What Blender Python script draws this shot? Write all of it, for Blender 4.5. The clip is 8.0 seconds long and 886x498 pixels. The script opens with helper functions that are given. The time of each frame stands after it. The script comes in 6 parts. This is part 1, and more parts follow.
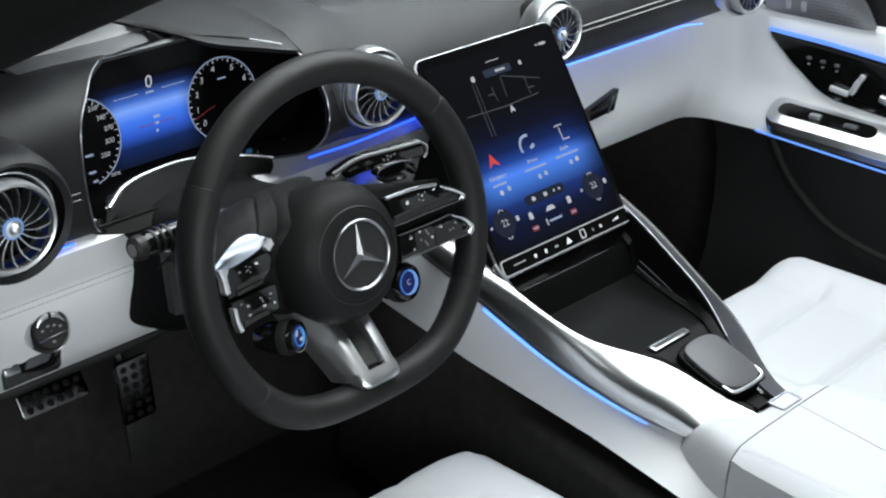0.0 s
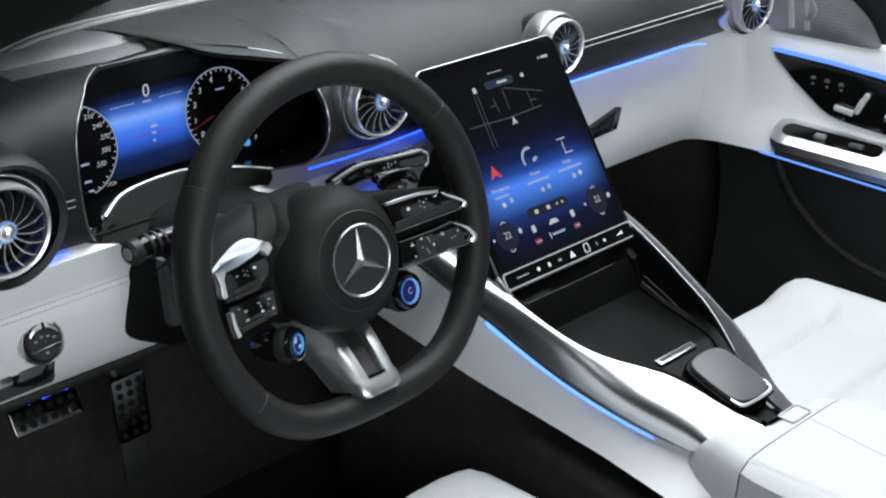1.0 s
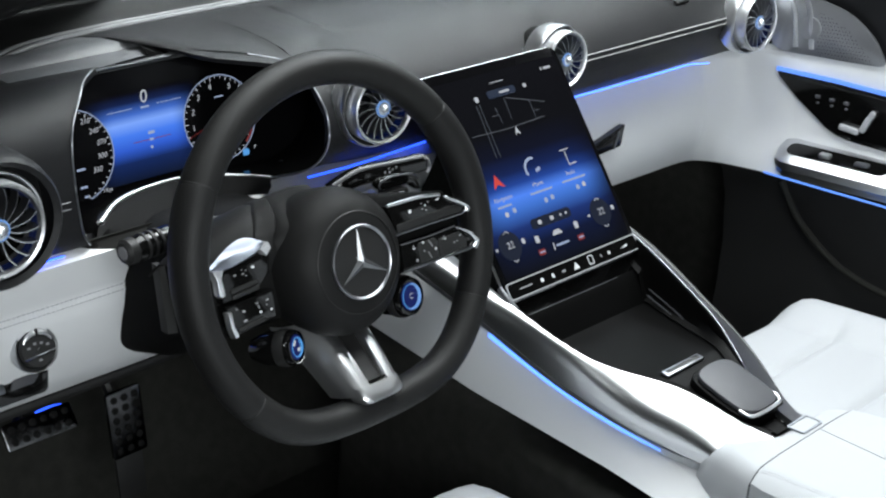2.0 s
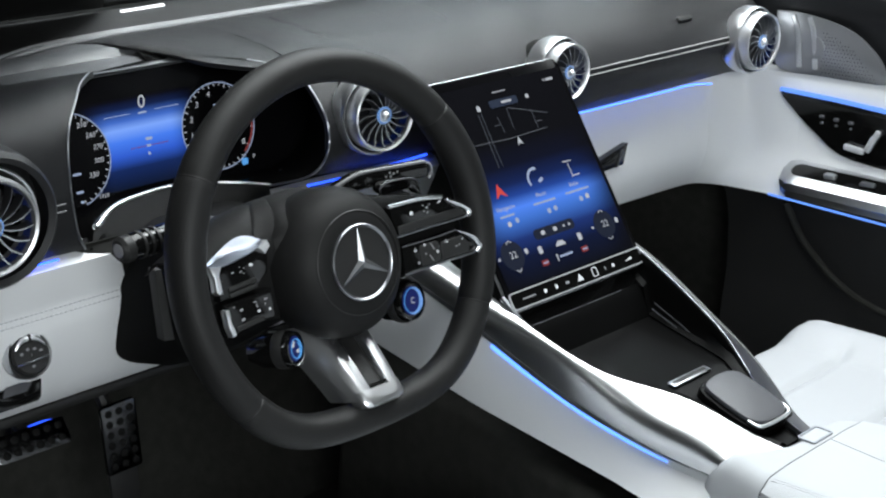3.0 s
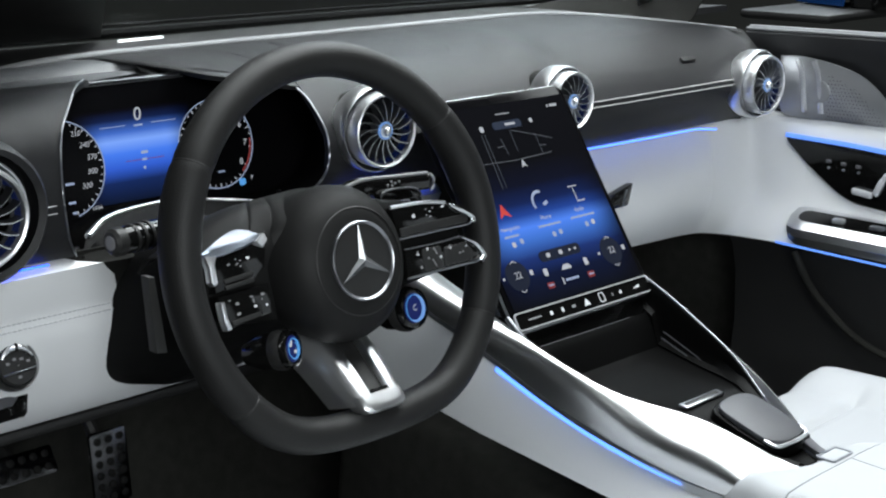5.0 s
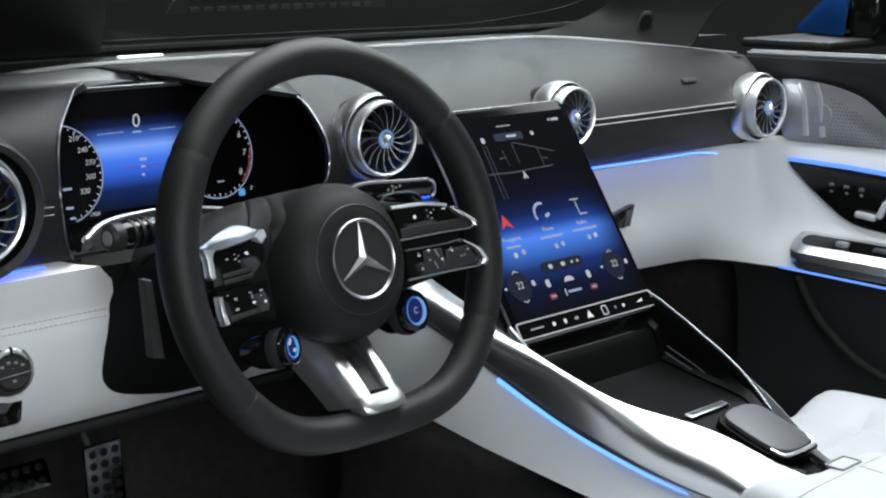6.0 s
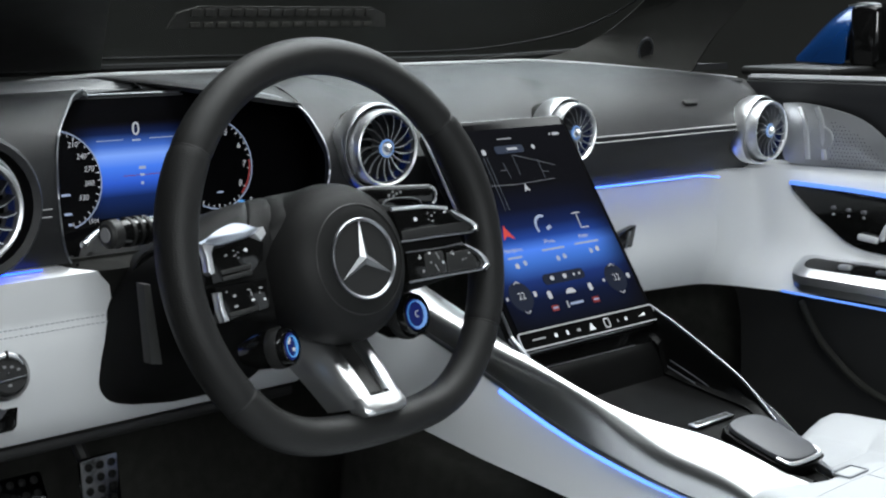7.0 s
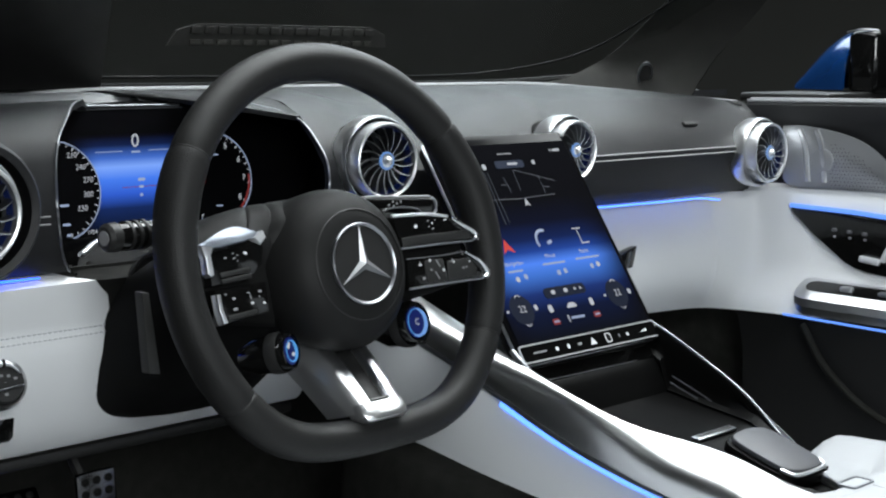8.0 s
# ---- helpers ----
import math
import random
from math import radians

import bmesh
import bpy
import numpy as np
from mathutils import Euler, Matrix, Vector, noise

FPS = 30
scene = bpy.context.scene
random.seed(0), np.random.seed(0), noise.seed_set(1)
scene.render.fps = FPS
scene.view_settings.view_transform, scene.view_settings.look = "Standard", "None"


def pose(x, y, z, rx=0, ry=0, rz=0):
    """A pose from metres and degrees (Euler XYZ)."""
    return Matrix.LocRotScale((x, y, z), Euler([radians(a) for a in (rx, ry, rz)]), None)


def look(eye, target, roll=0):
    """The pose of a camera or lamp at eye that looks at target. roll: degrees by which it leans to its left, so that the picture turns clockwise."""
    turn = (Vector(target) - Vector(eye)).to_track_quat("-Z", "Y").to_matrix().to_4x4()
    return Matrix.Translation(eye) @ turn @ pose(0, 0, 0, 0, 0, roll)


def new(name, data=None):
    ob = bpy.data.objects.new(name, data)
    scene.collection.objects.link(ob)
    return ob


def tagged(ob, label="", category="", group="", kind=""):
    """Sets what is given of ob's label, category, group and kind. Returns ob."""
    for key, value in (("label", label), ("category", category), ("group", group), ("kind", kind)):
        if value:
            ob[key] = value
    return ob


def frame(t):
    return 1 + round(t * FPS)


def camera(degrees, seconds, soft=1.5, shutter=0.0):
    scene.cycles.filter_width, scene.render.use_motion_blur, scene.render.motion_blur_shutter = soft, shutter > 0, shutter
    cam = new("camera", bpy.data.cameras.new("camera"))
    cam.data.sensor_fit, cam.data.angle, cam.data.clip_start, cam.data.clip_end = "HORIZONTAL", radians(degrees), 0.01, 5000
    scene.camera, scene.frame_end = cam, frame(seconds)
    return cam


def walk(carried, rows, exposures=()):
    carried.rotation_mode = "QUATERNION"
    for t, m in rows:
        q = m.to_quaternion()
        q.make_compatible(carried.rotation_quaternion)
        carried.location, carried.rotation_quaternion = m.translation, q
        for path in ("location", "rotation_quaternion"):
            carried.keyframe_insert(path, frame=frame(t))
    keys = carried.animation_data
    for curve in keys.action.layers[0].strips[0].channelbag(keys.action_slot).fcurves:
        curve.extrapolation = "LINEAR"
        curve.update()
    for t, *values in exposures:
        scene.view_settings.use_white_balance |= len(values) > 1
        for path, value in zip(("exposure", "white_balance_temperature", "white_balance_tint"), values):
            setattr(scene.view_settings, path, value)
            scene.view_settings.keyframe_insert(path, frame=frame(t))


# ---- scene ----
cam = camera(34.07, 8.0, soft=2.2)
PATH = [
    (0.0, look((-1.1670, -0.9253, 1.2273), (-0.3448, -0.0962, 0.6558), 0.17)),
    (0.5, look((-1.1656, -0.9226, 1.2017), (-0.3361, -0.0863, 0.6517), 0.10)),
    (1.0, look((-1.1643, -0.9199, 1.1746), (-0.3277, -0.0764, 0.6467), 0.05)),
    (1.5, look((-1.1631, -0.9172, 1.1464), (-0.3195, -0.0667, 0.6413), 0.03)),
    (3.0, look((-1.1601, -0.9085, 1.0579), (-0.2957, -0.0385, 0.6267), 0.01)),
    (3.5, look((-1.1593, -0.9055, 1.0276), (-0.2881, -0.0296, 0.6229), 0.00)),
    (4.0, look((-1.1586, -0.9028, 0.9971), (-0.2809, -0.0212, 0.6197), 0.00)),
    (4.5, look((-1.1580, -0.9003, 0.9664), (-0.2741, -0.0133, 0.6171), -0.00)),
    (6.0, look((-1.1568, -0.8949, 0.8762), (-0.2575, 0.0060, 0.6128), -0.00)),
    (6.5, look((-1.1566, -0.8939, 0.8484), (-0.2534, 0.0109, 0.6128), -0.01)),
    (7.0, look((-1.1566, -0.8929, 0.8228), (-0.2499, 0.0149, 0.6136), -0.01)),
    (7.5, look((-1.1566, -0.8920, 0.8008), (-0.2470, 0.0183, 0.6158), -0.03)),
    (8.0, look((-1.1567, -0.8905, 0.7838), (-0.2444, 0.0210, 0.6197), -0.06)),
]
walk(cam, PATH)

# ---- light: dark studio, soft boxes overhead, added fill from behind left ----
def area(name, eye, target, power, sx, sy, color=(1, 1, 1)):
    d = bpy.data.lights.new(name, "AREA")
    d.shape, d.size, d.size_y, d.energy, d.color = "RECTANGLE", sx, sy, power, color
    ob = new(name, d)
    ob.matrix_world = look(eye, target)
    return ob


area("softbox_overhead", (0.15, 0.15, 2.4), (0.05, 0.05, 0.4), 67, 1.5, 1.9, (0.93, 0.985, 1.0))
area("softbox_front", (1.75, 1.35, 2.2), (0.35, 0.2, 0.5), 24, 1.4, 0.9, (0.80, 0.92, 1.0))
area("softbox_right", (1.30, 0.10, 2.3), (0.5, -0.05, 0.4), 44, 0.9, 1.5, (0.92, 0.98, 1.0))
# unseen fill lamp, added to brighten the knee panel and passenger front
area("side_fill", (-1.55, -2.2, 1.35), (-0.1, 0.2, 0.5), 46, 0.9, 0.9, (0.93, 0.985, 1.0))
world = bpy.data.worlds.new("studio")
scene.world = world
world.use_nodes = True
world.node_tree.nodes["Background"].inputs[0].default_value = (0.5, 0.52, 0.55, 1)
world.node_tree.nodes["Background"].inputs[1].default_value = 0.14


# ---- materials ----
def mat(name, color, rough=0.5, metal=0.0, noise_scale=0.0, noise_amt=0.0, bump=0.0, bump_scale=900.0, spec=0.5,
        rough_var=0.0, coat=0.0, wave=False):
    m = bpy.data.materials.new(name)
    m.use_nodes = True
    nt = m.node_tree
    b = nt.nodes["Principled BSDF"]
    b.inputs["Base Color"].default_value = (*color, 1)
    b.inputs["Roughness"].default_value = rough
    b.inputs["Metallic"].default_value = metal
    b.inputs["Specular IOR Level"].default_value = spec
    b.inputs["Coat Weight"].default_value = coat
    tc = nt.nodes.new("ShaderNodeTexCoord")
    if noise_amt:
        n = nt.nodes.new("ShaderNodeTexNoise")
        n.inputs["Scale"].default_value = noise_scale
        n.inputs["Detail"].default_value = 6
        nt.links.new(tc.outputs["Object"], n.inputs["Vector"])
        r = nt.nodes.new("ShaderNodeMapRange")
        r.inputs[3].default_value, r.inputs[4].default_value = 1 - noise_amt, 1 + noise_amt
        nt.links.new(n.outputs["Fac"], r.inputs[0])
        mx = nt.nodes.new("ShaderNodeMix")
        mx.data_type, mx.blend_type = "RGBA", "MULTIPLY"
        mx.inputs[0].default_value = 1.0
        mx.inputs[6].default_value = (*color, 1)
        nt.links.new(r.outputs[0], mx.inputs[7])
        nt.links.new(mx.outputs[2], b.inputs["Base Color"])
        if rough_var:
            r2 = nt.nodes.new("ShaderNodeMapRange")
            r2.inputs[3].default_value, r2.inputs[4].default_value = rough - rough_var, rough + rough_var
            nt.links.new(n.outputs["Fac"], r2.inputs[0])
            nt.links.new(r2.outputs[0], b.inputs["Roughness"])
    if bump:
        if wave:
            v = nt.nodes.new("ShaderNodeTexVoronoi")
            v.inputs["Scale"].default_value = bump_scale
            out = v.outputs["Distance"]
        else:
            v = nt.nodes.new("ShaderNodeTexNoise")
            v.inputs["Scale"].default_value = bump_scale
            v.inputs["Detail"].default_value = 3
            out = v.outputs["Fac"]
        nt.links.new(tc.outputs["Object"], v.inputs["Vector"])
        bp = nt.nodes.new("ShaderNodeBump")
        bp.inputs["Strength"].default_value = bump
        bp.inputs["Distance"].default_value = 0.0006
        nt.links.new(out, bp.inputs["Height"])
        nt.links.new(bp.outputs[0], b.inputs["Normal"])
    return m


def glow(name, color, strength):
    m = bpy.data.materials.new(name)
    m.use_nodes = True
    nt = m.node_tree
    b = nt.nodes["Principled BSDF"]
    b.inputs["Base Color"].default_value = (0.01, 0.01, 0.01, 1)
    b.inputs["Emission Color"].default_value = (*color, 1)
    b.inputs["Emission Strength"].default_value = strength
    b.inputs["Roughness"].default_value = 0.3
    b.inputs["Specular IOR Level"].default_value = 0.1
    return m


def display(name, stops, axis, lo, hi, strength, side_axis=None, side_mid=0.0, side_half=1.0):
    """A lit display: colour stops along one local axis, fading to both sides of another."""
    m = bpy.data.materials.new(name)
    m.use_nodes = True
    nt = m.node_tree
    b = nt.nodes["Principled BSDF"]
    b.inputs["Base Color"].default_value = (0.004, 0.004, 0.005, 1)
    b.inputs["Roughness"].default_value = 0.12
    b.inputs["Specular IOR Level"].default_value = 0.02
    tc = nt.nodes.new("ShaderNodeTexCoord")
    sp = nt.nodes.new("ShaderNodeSeparateXYZ")
    nt.links.new(tc.outputs["Object"], sp.inputs[0])
    r = nt.nodes.new("ShaderNodeMapRange")
    r.inputs[1].default_value, r.inputs[2].default_value = lo, hi
    nt.links.new(sp.outputs[axis], r.inputs[0])
    cr = nt.nodes.new("ShaderNodeValToRGB")
    el = cr.color_ramp.elements
    el[0].position, el[0].color = stops[0][0], (*stops[0][1], 1)
    el[1].position, el[1].color = stops[-1][0], (*stops[-1][1], 1)
    for p, c in stops[1:-1]:
        e = el.new(p)
        e.color = (*c, 1)
    nt.links.new(r.outputs[0], cr.inputs[0])
    nt.links.new(cr.outputs[0], b.inputs["Emission Color"])
    b.inputs["Emission Strength"].default_value = strength
    if side_axis is not None:
        d = nt.nodes.new("ShaderNodeMath")
        d.operation = "SUBTRACT"
        d.inputs[1].default_value = side_mid
        nt.links.new(sp.outputs[side_axis], d.inputs[0])
        a = nt.nodes.new("ShaderNodeMath")
        a.operation = "ABSOLUTE"
        nt.links.new(d.outputs[0], a.inputs[0])
        f = nt.nodes.new("ShaderNodeMapRange")
        f.interpolation_type = "SMOOTHSTEP"
        f.inputs[1].default_value, f.inputs[2].default_value = side_half * 0.45, side_half
        f.inputs[3].default_value, f.inputs[4].default_value = strength, 0.0
        nt.links.new(a.outputs[0], f.inputs[0])
        nt.links.new(f.outputs[0], b.inputs["Emission Strength"])
    return m


LEATHER = mat("black_leather", (0.0105, 0.0108, 0.012), 0.45, 0, 14, 0.18, 0.35, 1500, 0.30, 0.05, wave=True)
RIM = mat("rim_leather", (0.010, 0.010, 0.0098), 0.48, 0, 25, 0.15, 0.3, 1800, 0.27, 0.05, wave=True)
RIMPERF = mat("perforated_rim_leather", (0.009, 0.009, 0.009), 0.52, 0, 25, 0.15, 0.35, 800, 0.26, 0.05, wave=True)
HUBMAT = mat("soft_black_plastic", (0.008, 0.008, 0.008), 0.55, 0, 30, 0.12, 0.2, 2200, 0.18, 0.04)
DARK = mat("dark_plastic", (0.012, 0.012, 0.012), 0.5, 0, 30, 0.2, 0.2, 1500, 0.4, 0.08)
CARPET = mat("black_carpet", (0.025, 0.025, 0.0225), 0.95, 0, 60, 0.4, 1.0, 1200, 0.1)
TRAYM = mat("tray_black", (0.004, 0.004, 0.004), 0.35, 0, 20, 0.2, 0.05, 1500, 0.04, 0.05)
# rail metal for the passenger side, shade put into a darker base colour
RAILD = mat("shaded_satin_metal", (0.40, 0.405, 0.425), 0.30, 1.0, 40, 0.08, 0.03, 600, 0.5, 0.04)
GLOSS = mat("gloss_black", (0.004, 0.004, 0.004), 0.09, 0, 20, 0.2, 0, 1, 0.5, 0.02)
PANEL = mat("coated_display_glass", (0.003, 0.003, 0.0035), 0.14, 0, 20, 0.2, 0, 1, 0.06, 0.02)
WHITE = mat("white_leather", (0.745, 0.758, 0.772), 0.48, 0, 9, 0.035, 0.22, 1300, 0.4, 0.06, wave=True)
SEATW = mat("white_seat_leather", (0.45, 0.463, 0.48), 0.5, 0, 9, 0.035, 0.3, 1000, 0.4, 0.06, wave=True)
SATIN = mat("satin_aluminium", (0.72, 0.73, 0.75), 0.33, 1.0, 40, 0.06, 0.03, 600, 0.5, 0.04)
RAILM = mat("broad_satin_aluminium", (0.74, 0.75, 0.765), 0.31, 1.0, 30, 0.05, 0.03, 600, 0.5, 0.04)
DSATIN = mat("dark_satin_metal", (0.30, 0.31, 0.33), 0.32, 1.0, 40, 0.08, 0.03, 600, 0.5, 0.04)
CHROME = mat("chrome", (0.8, 0.81, 0.83), 0.1, 1.0, 50, 0.04, 0, 1, 0.5, 0.03)
BLACKTRIM = mat("matt_black_trim", (0.005, 0.005, 0.005), 0.7, 0, 30, 0.2, 0.2, 1500, 0.12, 0.05)
BRUSH = mat("perforated_metal", (0.12, 0.12, 0.124), 0.15, 1.0, 60, 0.15, 0.2, 900, 0.5, 0.08)
GREYPAD = mat("grey_rubber_pad", (0.055, 0.056, 0.064), 0.5, 0, 40, 0.1, 0.2, 1800)
# wheel cap aluminium, darkened so its shade sits in the colour
CAPM = mat("shaded_aluminium", (0.30, 0.32, 0.37), 0.30, 1.0, 40, 0.06)
PADDLEM = mat("dark_grey_metal", (0.028, 0.028, 0.027), 0.6, 0.0, 40, 0.1)
STARM = mat("star_metal", (0.26, 0.265, 0.275), 0.34, 1.0, 40, 0.06)
STITCH = mat("pale_thread", (0.5, 0.5, 0.5), 0.8, 0, 300, 0.2)
WSTITCH = mat("grey_thread", (0.46, 0.47, 0.49), 0.8, 0, 300, 0.2)
BLUELED = glow("blue_led", (0.022, 0.085, 1.0), 2.8)
FACERING = mat("bright_satin_metal", (0.86, 0.87, 0.89), 0.38, 1.0, 40, 0.05, 0.02, 600, 0.5, 0.04)
VANE = mat("dark_vane_metal", (0.50, 0.51, 0.53), 0.32, 1.0, 50, 0.1)
CONSOLELED = glow("console_light", (0.10, 0.27, 1.0), 2.6)
WASHLED = glow("bright_blue_led", (0.012, 0.065, 1.0), 8.0)
PALELED = glow("pale_blue_led", (0.05, 0.17, 1.0), 5.0)
SOFTLED = glow("console_led", (0.13, 0.31, 1.0), 1.3)
BLUEDIM = glow("blue_glint_glow", (0.03, 0.12, 0.8), 0.03)
ICE = glow("ice_blue_ring", (0.22, 0.46, 1.0), 0.7)
WHITEUI = glow("white_ui", (0.82, 0.87, 0.95), 0.58)
DIMUI = glow("dim_ui", (0.50, 0.62, 0.90), 0.62)
DIALM = glow("dial_backing", (0.002, 0.006, 0.022), 1.0)
ROADUI = glow("map_line", (0.45, 0.52, 0.66), 0.13)
REDUI = glow("red_ui", (1.0, 0.09, 0.07), 0.6)
DREDUI = glow("dark_red_ui", (0.5, 0.06, 0.06), 0.4)
CYANUI = glow("cyan_ui", (0.12, 0.45, 1.0), 0.7)
BRIGHT = mat("silver_plastic", (0.55, 0.56, 0.58), 0.35, 0.4, 60, 0.08)
MARK = mat("pale_grey_print", (0.22, 0.22, 0.23), 0.6, 0, 80, 0.1)
PRINT = mat("white_print", (0.62, 0.63, 0.65), 0.6, 0, 80, 0.1)
DPRINT = mat("grey_print", (0.2, 0.2, 0.21), 0.6, 0, 80, 0.1)
BODYBLUE = mat("blue_car_paint", (0.004, 0.035, 0.14), 0.25, 0.3, 30, 0.1, 0, 1, 0.5, 0.05, coat=0.6)
STUDIO = mat("studio_grey", (0.020, 0.0205, 0.018), 0.9, 0, 2, 0.25, 0.2, 60)
TINT = mat("windscreen_glass", (0.75, 0.77, 0.76), 0.02, 0, 3, 0.05, 0, 1, 0.3)
TINT.node_tree.nodes["Principled BSDF"].inputs["Transmission Weight"].default_value = 1.0
TINT.node_tree.nodes["Principled BSDF"].inputs["IOR"].default_value = 1.03
HANDLE = mat("handle_metal", (0.62, 0.63, 0.65), 0.34, 1.0, 50, 0.06, 0.03, 600, 0.5, 0.04)
RIDGE = mat("grey_soft_trim", (0.16, 0.163, 0.17), 0.45, 0, 30, 0.12, 0.2, 900)
SHELFM = mat("grey_satin_shelf", (0.075, 0.077, 0.082), 0.42, 0, 30, 0.1, 0.2, 1200)
PILLAR = mat("dark_headlining", (0.0115, 0.0115, 0.0105), 0.85, 0, 40, 0.2, 0.4, 900, 0.2)
MESHM = mat("speaker_mesh_metal", (0.42, 0.43, 0.45), 0.34, 0.9, 25, 0.12, 0.0, 1, 0.5, 0.06)


# ---- mesh helpers ----
def obj(name, bm, material, smooth=True):
    me = bpy.data.meshes.new(name)
    bmesh.ops.recalc_face_normals(bm, faces=bm.faces)
    bm.to_mesh(me)
    bm.free()
    me.materials.append(material)
    if smooth:
        for p in me.polygons:
            p.use_smooth = True
        me.set_sharp_from_angle(angle=radians(38))
    return new(name, me)


def part(name, bm, material, parent, label="", smooth=True):
    ob = obj(name, bm, material, smooth)
    ob.parent = parent
    if label:
        ob["label"] = label
    return ob


def thing(name, label, category, m=None, group="", kind=""):
    e = new(name)
    e.empty_display_size = 0.05
    if m is not None:
        e.matrix_world = m
    return tagged(e, label, category, group, kind)


def structure(name, bm, material, label, category, smooth=True):
    return tagged(obj(name, bm, material, smooth), label, category, "", "structure")


def grid(rows, closed_u=False, closed_v=False, caps=False):
    """A skin over rows of points of equal length."""
    bm = bmesh.new()
    vs = [[bm.verts.new(p) for p in row] for row in rows]
    n, m = len(vs), len(vs[0])
    for i in range(n if closed_u else n - 1):
        for j in range(m if closed_v else m - 1):
            a, b = vs[i], vs[(i + 1) % n]
            bm.faces.new((a[j], a[(j + 1) % m], b[(j + 1) % m], b[j]))
    if caps:
        bm.faces.new(vs[0])
        bm.faces.new(list(reversed(vs[-1])))
    return bm


def add(bm, other, m=None):
    """Adds another bmesh to bm."""
    me = bpy.data.meshes.new("join")
    if m is not None:
        other.transform(m)
    other.to_mesh(me)
    other.free()
    bm.from_mesh(me)
    bpy.data.meshes.remove(me)
    return bm


def shell(rows, t):
    """A skin with thickness t along its normals."""
    bm = grid(rows)
    bm.normal_update()
    vs = bm.verts[:]
    rim = [(e.verts[0], e.verts[1], e.link_loops[0].vert is e.verts[0]) for e in bm.edges if len(e.link_faces) == 1]
    faces = [f.verts[:] for f in bm.faces]
    twin = {v: bm.verts.new(v.co - v.normal * t) for v in vs}
    for f in faces:
        bm.faces.new([twin[v] for v in reversed(f)])
    for p, q, first in rim:
        p, q = (p, q) if first else (q, p)
        bm.faces.new((q, p, twin[p], twin[q]))
    return bm


def rbox(sx, sy, sz, r=0.004, seg=3, m=None):
    """A box with rounded edges round its centre."""
    bm = bmesh.new()
    bmesh.ops.create_cube(bm, size=1)
    bm.transform(Matrix.Diagonal((sx, sy, sz, 1)))
    bmesh.ops.bevel(bm, geom=bm.edges[:], offset=min(r, 0.49 * min(sx, sy, sz)), segments=seg, profile=0.5, affect="EDGES")
    if m is not None:
        bm.transform(m)
    return bm


def lathe(profile, n=48, m=None):
    """Turns (radius, height) points round local Z."""
    rows = [[(r * math.cos(2 * math.pi * k / n), r * math.sin(2 * math.pi * k / n), h) for k in range(n)] for r, h in profile]
    bm = grid(rows, closed_v=True)
    if m is not None:
        bm.transform(m)
    return bm


def spline(pts, n):
    """n points on a smooth curve through pts."""
    P = [Vector(p) for p in pts]
    P = [2 * P[0] - P[1], *P, 2 * P[-1] - P[-2]]
    segs, out = len(P) - 3, []
    for k in range(n):
        u = k / (n - 1) * segs
        i = min(int(u), segs - 1)
        f, (a, b, c, d) = u - i, P[i:i + 4]
        out.append(0.5 * (2 * b + (c - a) * f + (2 * a - 5 * b + 4 * c - d) * f * f + (3 * b - a - 3 * c + d) * f ** 3))
    return out


def tube(pts, r, n=10, closed=False, flat=1.0, up=(0, 0, 1)):
    """A round bar along pts; r may be a list; flat squeezes it along 'up'."""
    P = [Vector(p) for p in pts]
    rows = []
    for i, p in enumerate(P):
        a, b = (P[i - 1], P[(i + 1) % len(P)]) if closed else (P[max(i - 1, 0)], P[min(i + 1, len(P) - 1)])
        d = (b - a).normalized()
        s = d.cross(Vector(up))
        s = s.normalized() if s.length > 1e-5 else d.orthogonal().normalized()
        w = s.cross(d)
        rr = r[i] if isinstance(r, (list, tuple)) else r
        rows.append([p + rr * (math.cos(2 * math.pi * k / n) * s + flat * math.sin(2 * math.pi * k / n) * w) for k in range(n)])
    return grid(rows, closed_u=closed, closed_v=True, caps=not closed)


def rrect(w, h, r, seg=6, cx=0.0, cy=0.0):
    """Points round a rectangle with round corners, in the plane."""
    out = []
    for qx, qy, a0 in ((1, 1, 0), (-1, 1, 90), (-1, -1, 180), (1, -1, 270)):
        for k in range(seg + 1):
            a = radians(a0 + 90 * k / seg)
            out.append((cx + qx * (w / 2 - r) + r * math.cos(a), cy + qy * (h / 2 - r) + r * math.sin(a)))
    return out


def plate(outline, t, z=0.0, bevel=0.0):
    """A flat plate of thickness t with its top at local z, from an outline in the plane."""
    bm = bmesh.new()
    f = bm.faces.new([bm.verts.new((x, y, z - t)) for x, y in outline])
    ex = bmesh.ops.extrude_face_region(bm, geom=[f])
    vs = [v for v in ex["geom"] if isinstance(v, bmesh.types.BMVert)]
    bmesh.ops.translate(bm, verts=vs, vec=(0, 0, t))
    if bevel:
        es = [e for e in bm.edges if all(abs(v.co.z - z) < 1e-7 for v in e.verts)]
        bmesh.ops.bevel(bm, geom=es, offset=bevel, segments=2, profile=0.5, affect="EDGES")
    return bm


def ring_plate(outer, inner, t, z=0.0):
    """A frame between two outlines with equal counts."""
    rows = [[(x, y, z - t) for x, y in outer], [(x, y, z) for x, y in outer], [(x, y, z) for x, y in inner], [(x, y, z - t) for x, y in inner]]
    return grid(rows, closed_u=True, closed_v=True)


def scaled(outline, k, cx=0.0, cy=0.0):
    return [(cx + (x - cx) * k, cy + (y - cy) * k) for x, y in outline]


